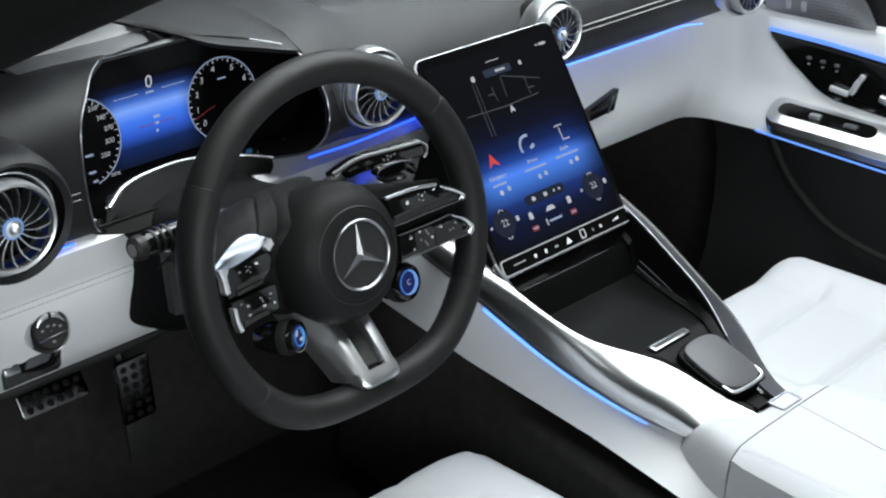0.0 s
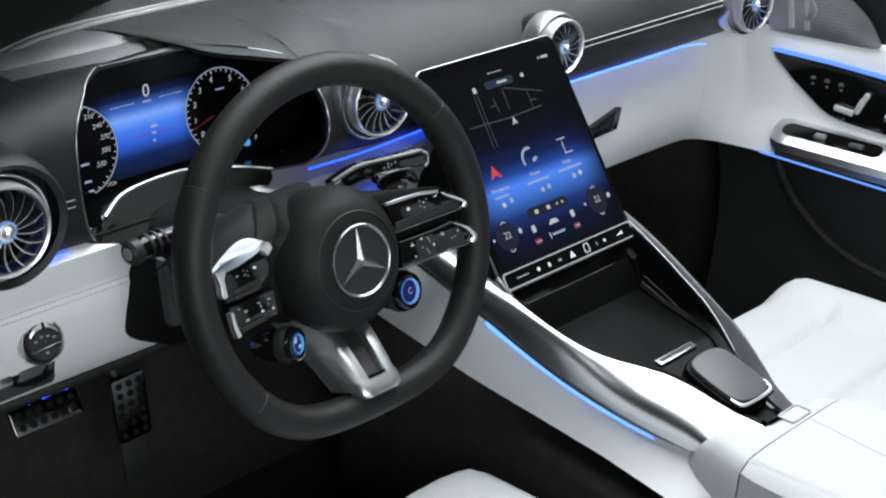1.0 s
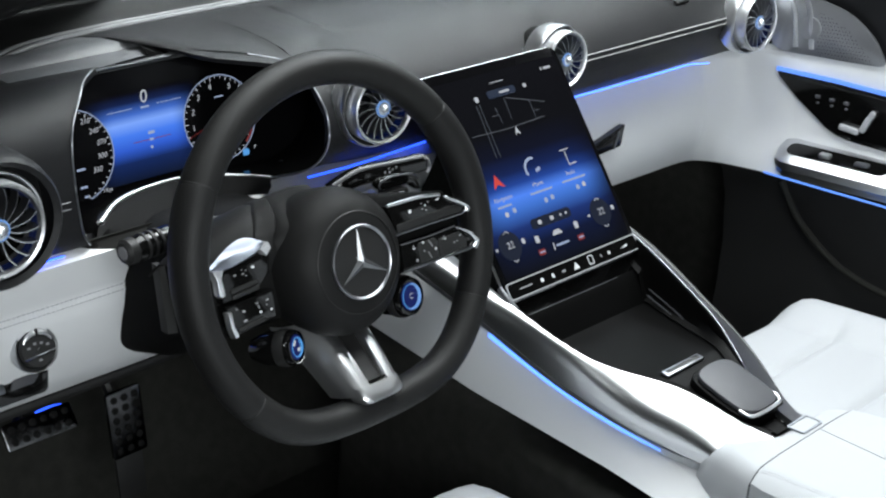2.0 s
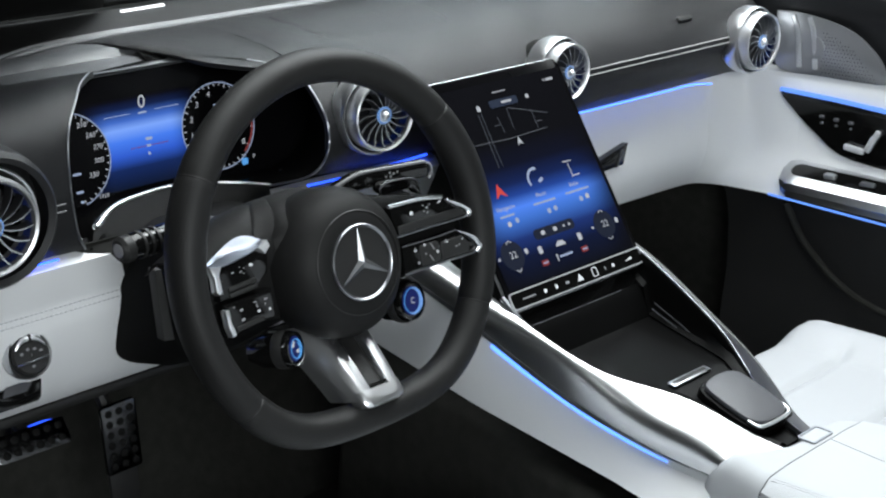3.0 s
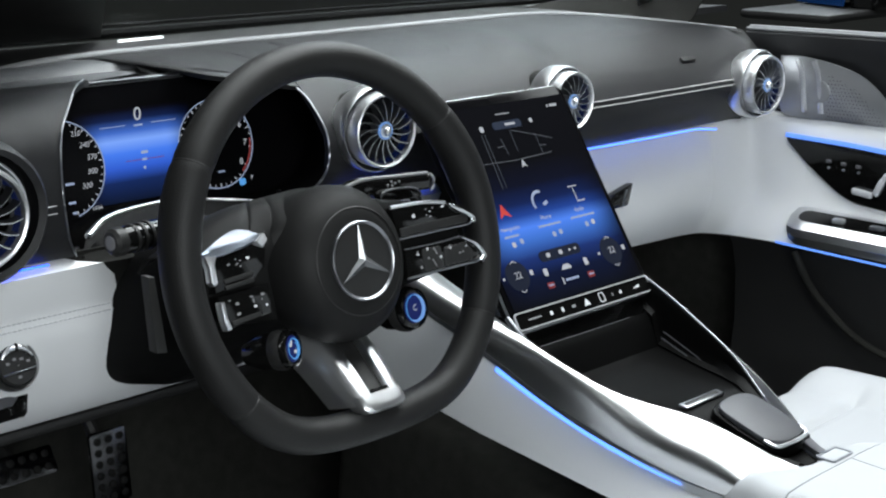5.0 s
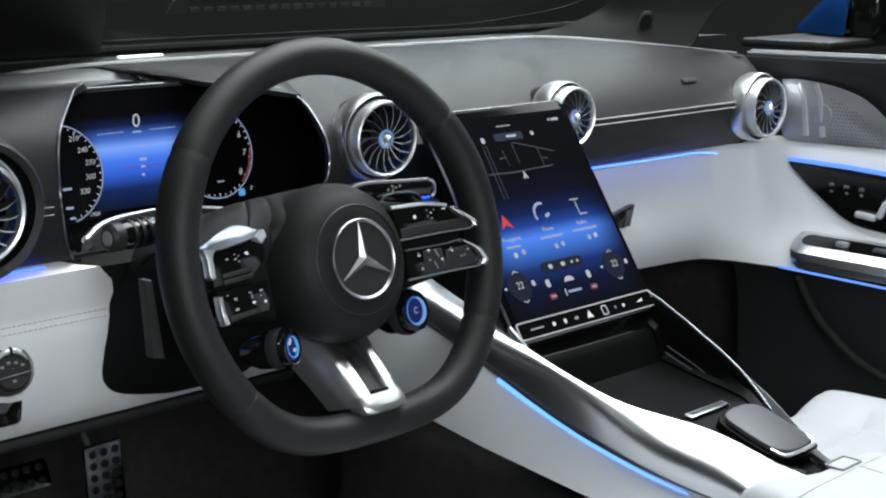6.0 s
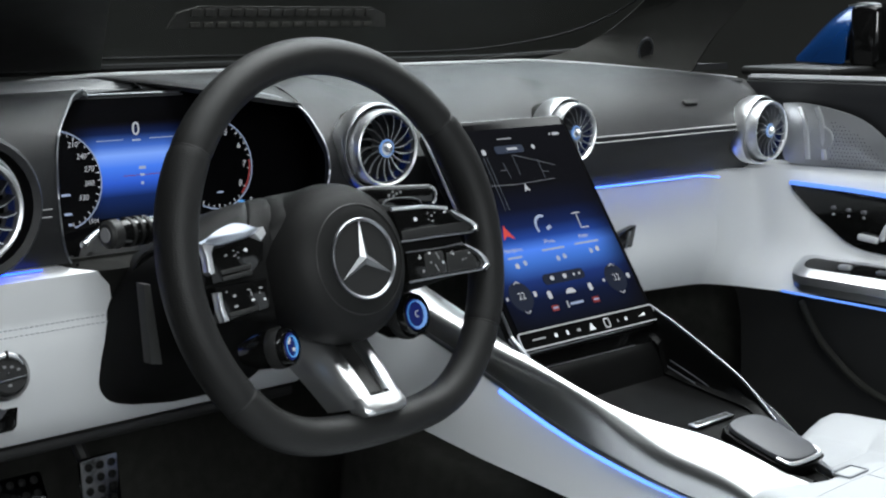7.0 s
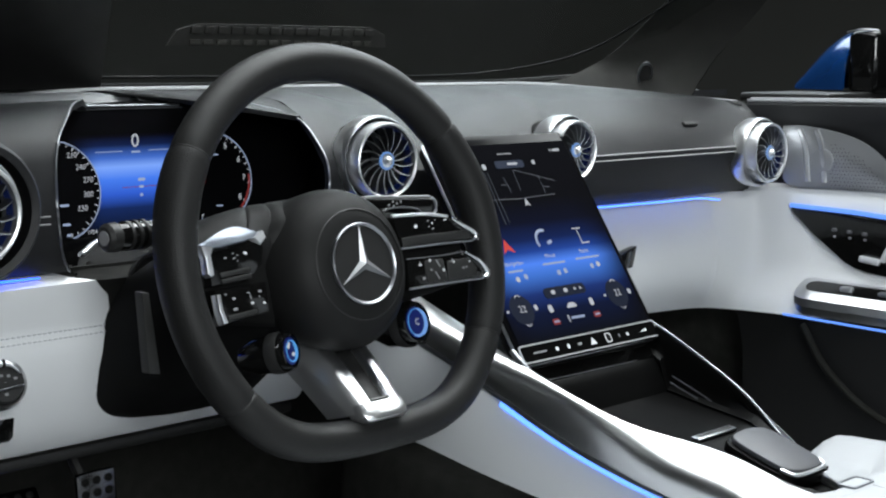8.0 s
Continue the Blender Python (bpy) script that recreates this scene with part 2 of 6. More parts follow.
def words(body, size, x=0.0, y=0.0, z=0.0, turn=0.0, slant=0.0):
    """Flat letters in the built-in font, centred on (x, y)."""
    cu = bpy.data.curves.new("letters", "FONT")
    cu.body, cu.size, cu.align_x, cu.align_y, cu.shear = body, size, "CENTER", "CENTER", slant
    cu.resolution_u = 3
    ob = new("letters", cu)
    dg = bpy.context.evaluated_depsgraph_get()
    me = ob.evaluated_get(dg).to_mesh()
    bm = bmesh.new()
    bm.from_mesh(me)
    ob.evaluated_get(dg).to_mesh_clear()
    bpy.data.objects.remove(ob)
    bpy.data.curves.remove(cu)
    bm.transform(pose(x, y, z, 0, 0, turn))
    return bm


def bar(w, h, x, y, z, turn=0.0):
    bm = plate(rrect(w, h, min(w, h) * 0.3, 2), 0.0003, 0)
    bm.transform(pose(x, y, z, 0, 0, turn))
    return bm


def stroke(pts, w, z, closed=False):
    """A thin flat line along points of the plane."""
    return tube([(x, y, z) for x, y in pts], w / 2, 6, closed, 0.3)


def arc(r, a0, a1, n=40, cx=0.0, cy=0.0):
    return [(cx + r * math.cos(radians(a0 + (a1 - a0) * k / (n - 1))), cy + r * math.sin(radians(a0 + (a1 - a0) * k / (n - 1)))) for k in range(n)]


def lerp(table, x):
    """Linear look-up of rows (x, a, b, ...)."""
    xs = [r[0] for r in table]
    return [float(np.interp(x, xs, [r[k] for r in table])) for k in range(1, len(table[0]))]


def basis(o, x, y, z):
    m = Matrix((Vector(x), Vector(y), Vector(z))).transposed().to_4x4()
    m.translation = o
    return m


# ---- setting: dark studio ----
def room():
    for name, c, size in (("floor", (0, 0, -0.36), (7.4, 7.4, 0.1)), ("ceiling", (0, 0, 3.05), (7.4, 7.4, 0.1)),
                          ("wall_south", (0, -3.55, 1.35), (7, 0.1, 3.3)), ("wall_west", (-3.55, 0, 1.35), (0.1, 7, 3.3))):
        structure(name, rbox(*size, 0.01, 1, pose(*c)), STUDIO, "dark grey matt studio surface", "studio " + name.split("_")[0], False)
    plan = [(-3.5, 3.5), (0.0, 3.5)] + [(3.5 * math.sin(q), 3.5 * math.cos(q)) for q in np.linspace(0.05, math.pi / 2 - 0.05, 30)] + [(3.5, 0.0), (3.5, -3.5)]
    structure("wall_cove", shell([[(x, y, z) for z in (-0.31, 0.6, 1.8, 3.0)] for x, y in plan], -0.08), STUDIO, "dark grey curved studio cove", "studio wall")


room()


# ---- car shell: floor pan, firewall, windscreen, pillar ----
def car_shell():
    bm = rbox(1.55, 1.9, 0.05, 0.01, 2, pose(0, -0.25, 0.045))
    tagged(obj("car_floor", bm, CARPET), "black carpeted car floor pan", "car floor", "", "structure")
    rows = [[(x, y, z) for y, z in ((0.50, 0.06), (0.57, 0.15), (0.60, 0.30), (0.58, 0.55), (0.52, 0.70))] for x in np.linspace(-0.76, 0.76, 12)]
    tagged(obj("footwell_wall", shell(rows, 0.02), CARPET), "black carpeted front wall of the footwells", "footwell wall", "", "structure")
    bm = rbox(0.03, 0.62, 0.66, 0.01, 2, pose(0.665, 0.42, 0.32, 0, 0, 4))
    tagged(obj("kick_panel", bm, CARPET), "black carpeted side wall of the footwell", "footwell wall", "", "structure")
    # cowl behind the dashboard
    rows = [[(x, y, z) for y, z in ((0.425, 0.735), (0.47, 0.733), (0.53, 0.738), (0.60, 0.742), (0.68, 0.735))] for x in np.linspace(-0.85, 0.80, 20)]
    tagged(obj("cowl", shell(rows, 0.01), DARK), "dark plastic cowl under the windscreen", "cowl", "", "structure")
    # windscreen: dark tinted sheet leaning back
    screen = thing("windscreen", "dark tinted windscreen leaning back over the dashboard", "windscreen", kind="structure")
    rows = []
    for x in np.linspace(-0.95, 0.60, 26):
        f = max(0.0, (x - 0.42) / 0.18) ** 2 + max(0.0, (-0.6 - x) / 0.3) ** 2
        rows.append([(x, 0.655 - 0.10 * f - 0.42 * v, 0.735 + 0.02 * f + 0.225 * v - 0.015 * v * v) for v in np.linspace(0, 1, 12)])
    part("pane", shell(rows, 0.005), TINT, screen).visible_shadow = False
    part("base_bar", tube(spline([(-0.95, 0.56, 0.752), (-0.5, 0.632, 0.757), (0.1, 0.635, 0.757), (0.42, 0.615, 0.757), (0.58, 0.53, 0.765)], 40), 0.006, 8), BLACKTRIM, screen)
    part("edge_bar", tube(spline([(-0.95, 0.53, 0.762), (-0.5, 0.60, 0.77), (0.1, 0.605, 0.77), (0.38, 0.585, 0.772), (0.52, 0.50, 0.80), (0.56, 0.38, 0.865), (0.575, 0.25, 0.94)], 50), 0.0018, 8), BLACKTRIM, screen)
    # dark sun band edge at the driver's end
    rows = [[(-0.95 + (0.743 - 0.22 * v) * f, 0.652 - 0.42 * v, 0.733 + 0.225 * v - 0.015 * v * v) for v in np.linspace(0.12, 1, 10)] for f in (0, 0.25, 0.5, 0.75, 1)]
    part("shade_band", shell(rows, 0.003), DARK, screen)
    # louvre panel seen on the windscreen
    vent = thing("louvre_panel", "faint dark slatted louvre panel by the windscreen", "louvre")
    m = basis((-0.06, 0.470, 0.8185), (1, 0, 0), (0, -0.25, 0.968), (0, -0.968, -0.25))
    b = plate([(-0.165, -0.013), (0.165, -0.013), (0.160, 0.004), (0.135, 0.013), (-0.125, 0.013), (-0.155, 0.004)], 0.003)
    b.transform(m)
    part("backing", b, PILLAR, vent)
    for k in range(15):
        for v, h in ((0.0055, 0.009), (-0.0085, 0.006)):
            b = rbox(0.0135, h, 0.002, 0.0006, 1, m @ pose(-0.130 + 0.0187 * k, v, 0.001))
            part("slat", b, PILLAR if v > 0 else CARPET, vent)
    # passenger's A-pillar
    pil = thing("windscreen_pillar", "dark fabric-covered windscreen pillar", "pillar", kind="structure")
    A = spline([(0.440, 0.600, 0.740), (0.486, 0.575, 0.7485), (0.514, 0.560, 0.7550), (0.5375, 0.530, 0.7650), (0.567, 0.500, 0.7865), (0.571, 0.450, 0.820), (0.572, 0.400, 0.860), (0.565, 0.250, 0.975)], 24)
    B = spline([(0.500, 0.560, 0.733), (0.545, 0.480, 0.731), (0.584, 0.360, 0.7316), (0.612, 0.345, 0.760), (0.645, 0.340, 0.795), (0.684, 0.300, 0.860), (0.690, 0.200, 0.975)], 24)
    rows = [[a.lerp(b, v) + Vector((0.25, -0.2, 0.1)) * 0.012 * math.sin(math.pi * v) for a, b in zip(A, B)] for v in np.linspace(0, 1, 8)]
    part("cover", shell(rows, 0.003), PILLAR, pil)
    m = basis((0.575, 0.418, 0.771), Vector((0.75, -0.66, 0)), Vector((-0.35, -0.4, 0.85)).normalized(), Vector((-0.6, -0.65, -0.45)).normalized())
    o = [(0.011 * math.cos(a), 0.021 * math.sin(a)) for a in np.linspace(0, 2 * math.pi, 28, endpoint=False)]
    b = ring_plate(o, scaled(o, 0.8), 0.004, 0.004)
    b.transform(m)
    part("tweeter_ring", b, DSATIN, pil, "oval grey tweeter ring")
    b = plate(scaled(o, 0.8), 0.003, 0.002)
    b.transform(m)
    part("tweeter_mesh", b, DARK, pil)


car_shell()


def driver_pillar():
    t = thing("windscreen_pillar", "dark fabric-covered windscreen pillar, driver side", "pillar", kind="structure")
    axis = spline([(-0.8800, 0.3600, 0.7450), (-0.8426, 0.0334, 0.8834), (-0.7334, -0.0293, 0.9284), (-0.6793, -0.0825, 0.9611), (-0.6306, -0.1395, 0.9940), (-0.5301, -0.2678, 1.0655)], 30)
    part("cover", tube(axis, 0.040, 20, flat=0.8), BLACKTRIM, t)


driver_pillar()


# ---- dashboard ----
def y_far(x):
    return 0.44 - 0.17 * max(0.0, (abs(x) - 0.40) / 0.20) ** 2


def z_far(x):
    return 0.757 - 0.027 * max(0.0, (abs(x) - 0.3) / 0.3) ** 2


FRONT_P = [(0.285, 0.738), (0.247, 0.716), (0.222, 0.694), (0.209, 0.673), (0.210, 0.665), (0.222, 0.646), (0.240, 0.622), (0.254, 0.608), (0.29, 0.606)]
FRONT_V = [(0.275, 0.744), (0.247, 0.731), (0.224, 0.710), (0.205, 0.686), (0.203, 0.672), (0.205, 0.650), (0.222, 0.627), (0.258, 0.614), (0.29, 0.612)]


def dash_profile(x):
    f = min(1.0, max(0.0, (x + 0.222) / 0.11))
    f = f * f * (3 - 2 * f)
    front = [(a[0] * (1 - f) + b[0] * f, a[1] * (1 - f) + b[1] * f) for a, b in zip(FRONT_V, FRONT_P)]
    yf, zf = y_far(x), z_far(x)
    y0, z0 = front[0]
    if yf < y0 + 0.06:
        front = [(min(y, yf - 0.004 - 0.006 * k), min(z, zf - 0.003 * k)) if k < 2 else (y, z) for k, (y, z) in enumerate(front)]
        y0, z0 = front[0]
    top = [(yf + (y0 - yf) * v, zf + (z0 - zf) * v ** 2.2 + 0.002 * math.sin(math.pi * v)) for v in (0, 0.06, 0.3, 0.55, 0.8)]
    hump = sum(math.exp(-((x - c) / 0.042) ** 2) for c in (-0.175, 0.140))
    lift = (0, 0, 0.0012, 0.004, 0.007, 0.0085, 0.0075, 0.005, 0.002)
    prof = top + front
    return [(y + 0.2 * hump * h, z + hump * h) for (y, z), h in zip(prof, lift)] + prof[len(lift):]


HOOD = [(-0.335, 0.375, 0.753), (-0.319, 0.345, 0.753), (-0.303, 0.314, 0.752), (-0.262, 0.284, 0.746), (-0.232, 0.262, 0.737),
        (-0.223, 0.243, 0.727), (-0.221, 0.224, 0.710), (-0.222, 0.205, 0.686), (-0.227, 0.200, 0.655), (-0.240, 0.215, 0.630), (-0.262, 0.255, 0.6155)]
CHEEK = [(-0.400, 0.352, 0.745), (-0.428, 0.318, 0.752), (-0.449, 0.300, 0.748), (-0.466, 0.282, 0.737), (-0.486, 0.264, 0.718), (-0.494, 0.256, 0.695), (-0.497, 0.251, 0.664), (-0.496, 0.250, 0.638), (-0.493, 0.251, 0.616), (-0.484, 0.256, 0.600), (-0.470, 0.275, 0.597)]
SILL = [(-0.262, 0.255, 0.6155), (-0.29, 0.285, 0.617), (-0.34, 0.302, 0.622), (-0.389, 0.304, 0.621), (-0.429, 0.295, 0.618), (-0.460, 0.277, 0.609), (-0.476, 0.258, 0.596)]


def dashboard():
    d = thing("dashboard", "black leather dashboard with pale stitching and hooded instruments", "dashboard")
    xs = list(np.linspace(-0.222, 0.56, 46)) + [0.575, 0.588, 0.597, 0.602]
    rows = [[(x, y, z) for y, z in dash_profile(x)] for x in xs]
    part("top_pad", shell(rows, 0.006), LEATHER, d)
    # hood over the instruments
    H = spline(HOOD[:6], 26)
    F = [Vector((x, y_far(x), z_far(x))) for x in np.linspace(-0.37, -0.222, 26)]
    pad = dash_profile(-0.222)[:7]
    rows = []
    for k, (f, h) in enumerate(zip(F, H)):
        e = (k / 25) ** 1.5
        row = []
        for v in np.linspace(0, 1, 10):
            p = f.lerp(h, v) + Vector((0, 0, 0.004 * math.sin(math.pi * v)))
            yy, zz = (float(np.interp(v * 6, range(7), [q[n] for q in pad])) for n in (0, 1))
            row.append(p.lerp(Vector((p.x, yy, zz)), e))
        rows.append(row)
    part("hood", shell(rows, 0.005), LEATHER, d)
    # shelf behind the top of the display
    rows = [[(x, y, z) for y, z in ((y_far(x), z_far(x)), (0.415, 0.757), (0.395, 0.754), (0.388, 0.747), (0.345, 0.7455), (0.339, 0.742))] for x in np.linspace(-0.50, -0.30, 8)]
    part("display_shelf", shell(rows, 0.004), SHELFM, d, "grey satin shelf behind the display")
    # cheek beside the instruments, ending in the curved edge of the recess
    left = [(0.41, 0.735), (0.36, 0.740), (0.315, 0.741), (0.28, 0.737), (0.258, 0.724), (0.248, 0.705), (0.243, 0.68), (0.241, 0.65), (0.246, 0.622), (0.262, 0.602), (0.29, 0.599)]
    edge = spline(CHEEK, 11)
    rows = []
    for k in range(21):
        f = k / 20
        rows.append([])
        for (y, z), q in zip(left, edge):
            w = f ** 2.2
            rows[-1].append((-0.80 + (q.x + 0.80) * f, y + (q.y - y) * w, z + (q.z - z) * f ** 1.3))
    part("cheek", shell(rows, 0.006), LEATHER, d)
    # gloss liner from the hood edge to the display
    front = spline(HOOD, 40) + spline(SILL, 22)[1:] + [p + Vector((0.0015, 0.003, 0)) for p in reversed(spline(CHEEK[1:-1], 26))] + spline([(-0.418, 0.339, 0.7465), (-0.38, 0.342, 0.748), (-0.345, 0.345, 0.749)], 8)
    back = []
    for p in front:
        x = min(-0.13, -0.475 + (p.x + 0.475) * 1.36)
        z = 0.595 + (p.z - 0.60) * 0.99
        back.append(Vector((x, 0.349 if z > 0.6 else 0.34, min(z, 0.744))))
    part("liner", grid([front, [a.lerp(b, 0.5) for a, b in zip(front, back)], back], closed_v=True), GLOSS, d)
    part("hood_edge", tube(spline(HOOD[3:], 50), 0.0012, 8), DSATIN, d, "thin grey metal edging")
    part("sill_edge", tube([p + Vector((0, -0.002, 0.002)) for p in spline(SILL[:-1], 50)], [0.0012 + 0.0024 * (i / 49) ** 1.2 for i in range(50)], 10), SATIN, d, "bright metal sill moulding")
    part("cheek_edge", tube(spline(CHEEK[1:-1], 40), 0.0011, 8), DSATIN, d)
    lo = [Vector((p.x, min(p.y + 0.004, 0.268), 0.5985)) for p in spline(SILL, 30)]
    part("lower_lip", shell([[a, a.lerp(b, 0.5) + Vector((0, -0.004, 0)), b] for a, b in zip(spline(SILL, 30), lo)], 0.003), BLACKTRIM, d)
    # trim ridges along the windscreen base
    for k, (dy, dz, r) in enumerate(((0.004, 0.001, 0.0032), (0.015, -0.001, 0.0026), (0.024, -0.001, 0.0032))):
        part("base_ridge", tube([(x, y_far(x) + dy, z_far(x) + dz) for x in np.linspace(-0.62, 0.60, 70)], r, 8), RIDGE if k != 1 else DARK, d)
    # stitching: dashes in two rows along the passenger's front
    for dz in (0.0, 0.0068):
        b = bmesh.new()
        for k in range(62):
            x = 0.205 + 0.0049 * k
            y = dash_profile(x)[8][0] - 0.0006 - (0.0 if dz == 0 else -0.0015)
            add(b, rbox(0.0041, 0.0016, 0.0014, 0.0006, 1, pose(x, y, 0.668 + dz)))
        tagged(part("stitching", b, STITCH, d, "pale double stitching"), kind="stuff")
    # raised pad on the top
    rows = []
    for u in np.linspace(-0.999, 0.999, 30):
        x = -0.040 + 0.105 * u
        hy = 0.072 * (1 - abs(u) ** 4) ** 0.25
        prof = sorted(dash_profile(x)[:8])
        row = []
        for w in np.linspace(-1, 1, 14):
            y = 0.358 + hy * w
            lift = 0.0022 * min(1.0, (1 - max(abs(w), abs(u))) * 14) - 0.0006
            row.append((x, y, float(np.interp(y, [p[0] for p in prof], [p[1] for p in prof])) + lift))
        rows.append(row)
    part("centre_pad", grid(rows), LEATHER, d)
    b = plate(rrect(0.03, 0.008, 0.003, 4), 0.004, 0.0, 0.001)
    b.transform(pose(0.43, 0.232, 0.7085, 40, 0, 0))
    part("airbag_tab", b, DARK, d)
    # pods round the driver's vents
    for x, y, z, r in ((-0.60, 0.205, 0.665, 0.066),):
        prof = [(r * 0.80, 0.0), (r * 0.88, 0.004), (r * 0.93, 0.0), (r * 0.98, -0.015), (r, -0.04), (r * 1.02, -0.09), (r * 1.02, -0.12)]
        part("vent_pod", lathe(prof, 48, pose(x, y, z, 90)), LEATHER, d)
        for dz in (0.0, 0.007):
            part("pod_stitch", rbox(0.03, 0.0012, 0.0014, 0.0005, 1, pose(x + r * 1.2, y + 0.042 if x < -0.4 else y - 0.004, z - 0.02 + dz, 0, 0, 0)), STITCH if x > -0.4 else DPRINT, d)
    # bright clip on the cowl
    c = thing("cowl_clip", "small bright label plate on the cowl", "label plate")
    part("plate", rbox(0.066, 0.012, 0.004, 0.0015, 2, pose(-0.185, 0.587, 0.7492, 35, 0, 3)), PRINT, c)


dashboard()


# ---- instrument display ----
def instruments():
    tilt = 9.2
    m = pose(-0.365, 0.334, 0.707, 90 - tilt, 0, 0)
    t = thing("instrument_display", "lit digital instrument display with two round dials", "display", m)

    def uv(x, z):
        return x + 0.365, (z - 0.707) / math.cos(radians(tilt))
    b = plate([(-0.118, -0.125), (0.235, -0.125), (0.235, 0.037), (-0.055, 0.037), (-0.098, 0.037), (-0.108, 0.02)], 0.008, 0.0)
    part("glass", b, PANEL, t)
    st = [(0, (0.003, 0.008, 0.03)), (0.20, (0.006, 0.02, 0.10)), (0.36, (0.03, 0.11, 0.62)), (0.52, (0.06, 0.20, 0.85)), (0.66, (0.20, 0.38, 0.95)), (0.76, (0.05, 0.14, 0.55)), (0.90, (0.004, 0.012, 0.06)), (1, (0, 0, 0.002))]
    G = display("blue_band", st, 1, -0.080, 0.008, 1.0, 0, -0.002, 0.075)
    bm = grid([[(x, y, 0.0012) for y in np.linspace(-0.082, 0.010, 12)] for x in np.linspace(-0.070, 0.066, 14)])
    part("lit_band", bm, G, t, smooth=False)
    for (cx, cz), r, a0, a1 in (((-0.455, 0.666), 0.0475, -75, 112), ((-0.272, 0.669), 0.0465, -118, 232)):
        u, v = uv(cx, cz)
        dial = part("dial", plate(arc(r, 0, 354, 60, u, v) if cx > -0.3 else arc(r, -80, 105, 40, u, v) + [(u - 0.012, v + 0.045), (u - 0.012, v - 0.045)], 0.0004, 0.0022), PANEL, t)
        part("dial_rim", stroke(arc(r, a0, a1, 70, u, v), 0.0011, 0.0026), DIMUI, dial)
        for k in range(int((a1 - a0) / 9)):
            a = a0 + 9 * k
            L = 0.0035 if k % 3 == 0 else 0.002
            part("tick", _tick(u, v, r - 0.0015, L, a), WHITEUI, dial)
    for s, x, z in (("210", -0.432, 0.6985), ("240", -0.424, 0.687), ("270", -0.4175, 0.6745), ("300", -0.419, 0.661), ("330", -0.427, 0.648)):
        u, v = uv(x, z)
        part("numeral", words(s, 0.0074, u - 0.0025, v, 0.003, 0, 0.15), WHITEUI, t)
    u0, v0 = uv(-0.272, 0.669)
    for s, a in zip("012345678", (215, 187, 160, 133, 103, 62, 28, -4, -38)):
        part("numeral", words(s, 0.009, u0 + 0.036 * math.cos(radians(a)), v0 + 0.036 * math.sin(radians(a)), 0.003, 0, 0.15), WHITEUI, t)
    part("red_zone", stroke(arc(0.0435, -48, 2, 16, u0, v0), 0.0020, 0.0028), DREDUI, t, "red band of the rev counter")
    part("needle", stroke([(u0 + 0.012 * math.cos(radians(198)), v0 + 0.012 * math.sin(radians(198))), (u0 + 0.045 * math.cos(radians(198)), v0 + 0.045 * math.sin(radians(198)))], 0.0006, 0.0034), DREDUI, t, "red needle")
    u, v = uv(-0.363, 0.7065)
    part("numeral", words("0", 0.019, u, v + 0.003, 0.003, 0, 0.1), WHITEUI, t)
    part("caption", bar(0.010, 0.0018, u, v - 0.0075, 0.003), DIMUI, t)
    part("rule", bar(0.030, 0.0007, u - 0.030, v - 0.0065, 0.003), DIMUI, t)
    part("rule", bar(0.030, 0.0007, u + 0.030, v - 0.0065, 0.003), DIMUI, t)
    for x, z, w, h in ((-0.36, 0.672, 0.008, 0.003), (-0.361, 0.665, 0.005, 0.0025), (-0.362, 0.657, 0.003, 0.003)):
        a, c = uv(x, z)
        part("caption", bar(w, h, a, c, 0.003), DIMUI, t)
    part("caption", bar(0.045, 0.0006, uv(-0.36, 0.665)[0], uv(-0.36, 0.665)[1], 0.0026), DREDUI, t)
    for x, z, w in ((-0.450, 0.652, 0.012), (-0.450, 0.634, 0.010), (-0.449, 0.624, 0.005), (-0.272, 0.692, 0.014), (-0.272, 0.64, 0.010)):
        a, c = uv(x, z)
        part("caption", bar(w * 0.8, 0.0022 if x < -0.4 else 0.0014, a + 0.002, c, 0.003), DIMUI, t)
    a, c = uv(-0.422, 0.625)
    part("numeral", words("1924", 0.0058, a, c, 0.003), WHITEUI, t)
    a, c = uv(-0.232, 0.629)
    part("numeral", words("P", 0.0062, a, c, 0.003), WHITEUI, t)
    a, c = uv(-0.245, 0.626)
    part("gear_tile", bar(0.0085, 0.0075, a, c, 0.003), CYANUI, t, "small lit blue tile")
    # bright upper rim of the display
    part("top_rim", tube([(-0.054, 0.0385, 0.001), (0.06, 0.0375, 0.001)], 0.0012, 8), DSATIN, t, "bright metal upper rim")


def _tick(u, v, r, L, a):
    c, s = math.cos(radians(a)), math.sin(radians(a))
    return stroke([(u + r * c, v + r * s), (u + (r - L) * c, v + (r - L) * s)], 0.0010, 0.0026)


instruments()


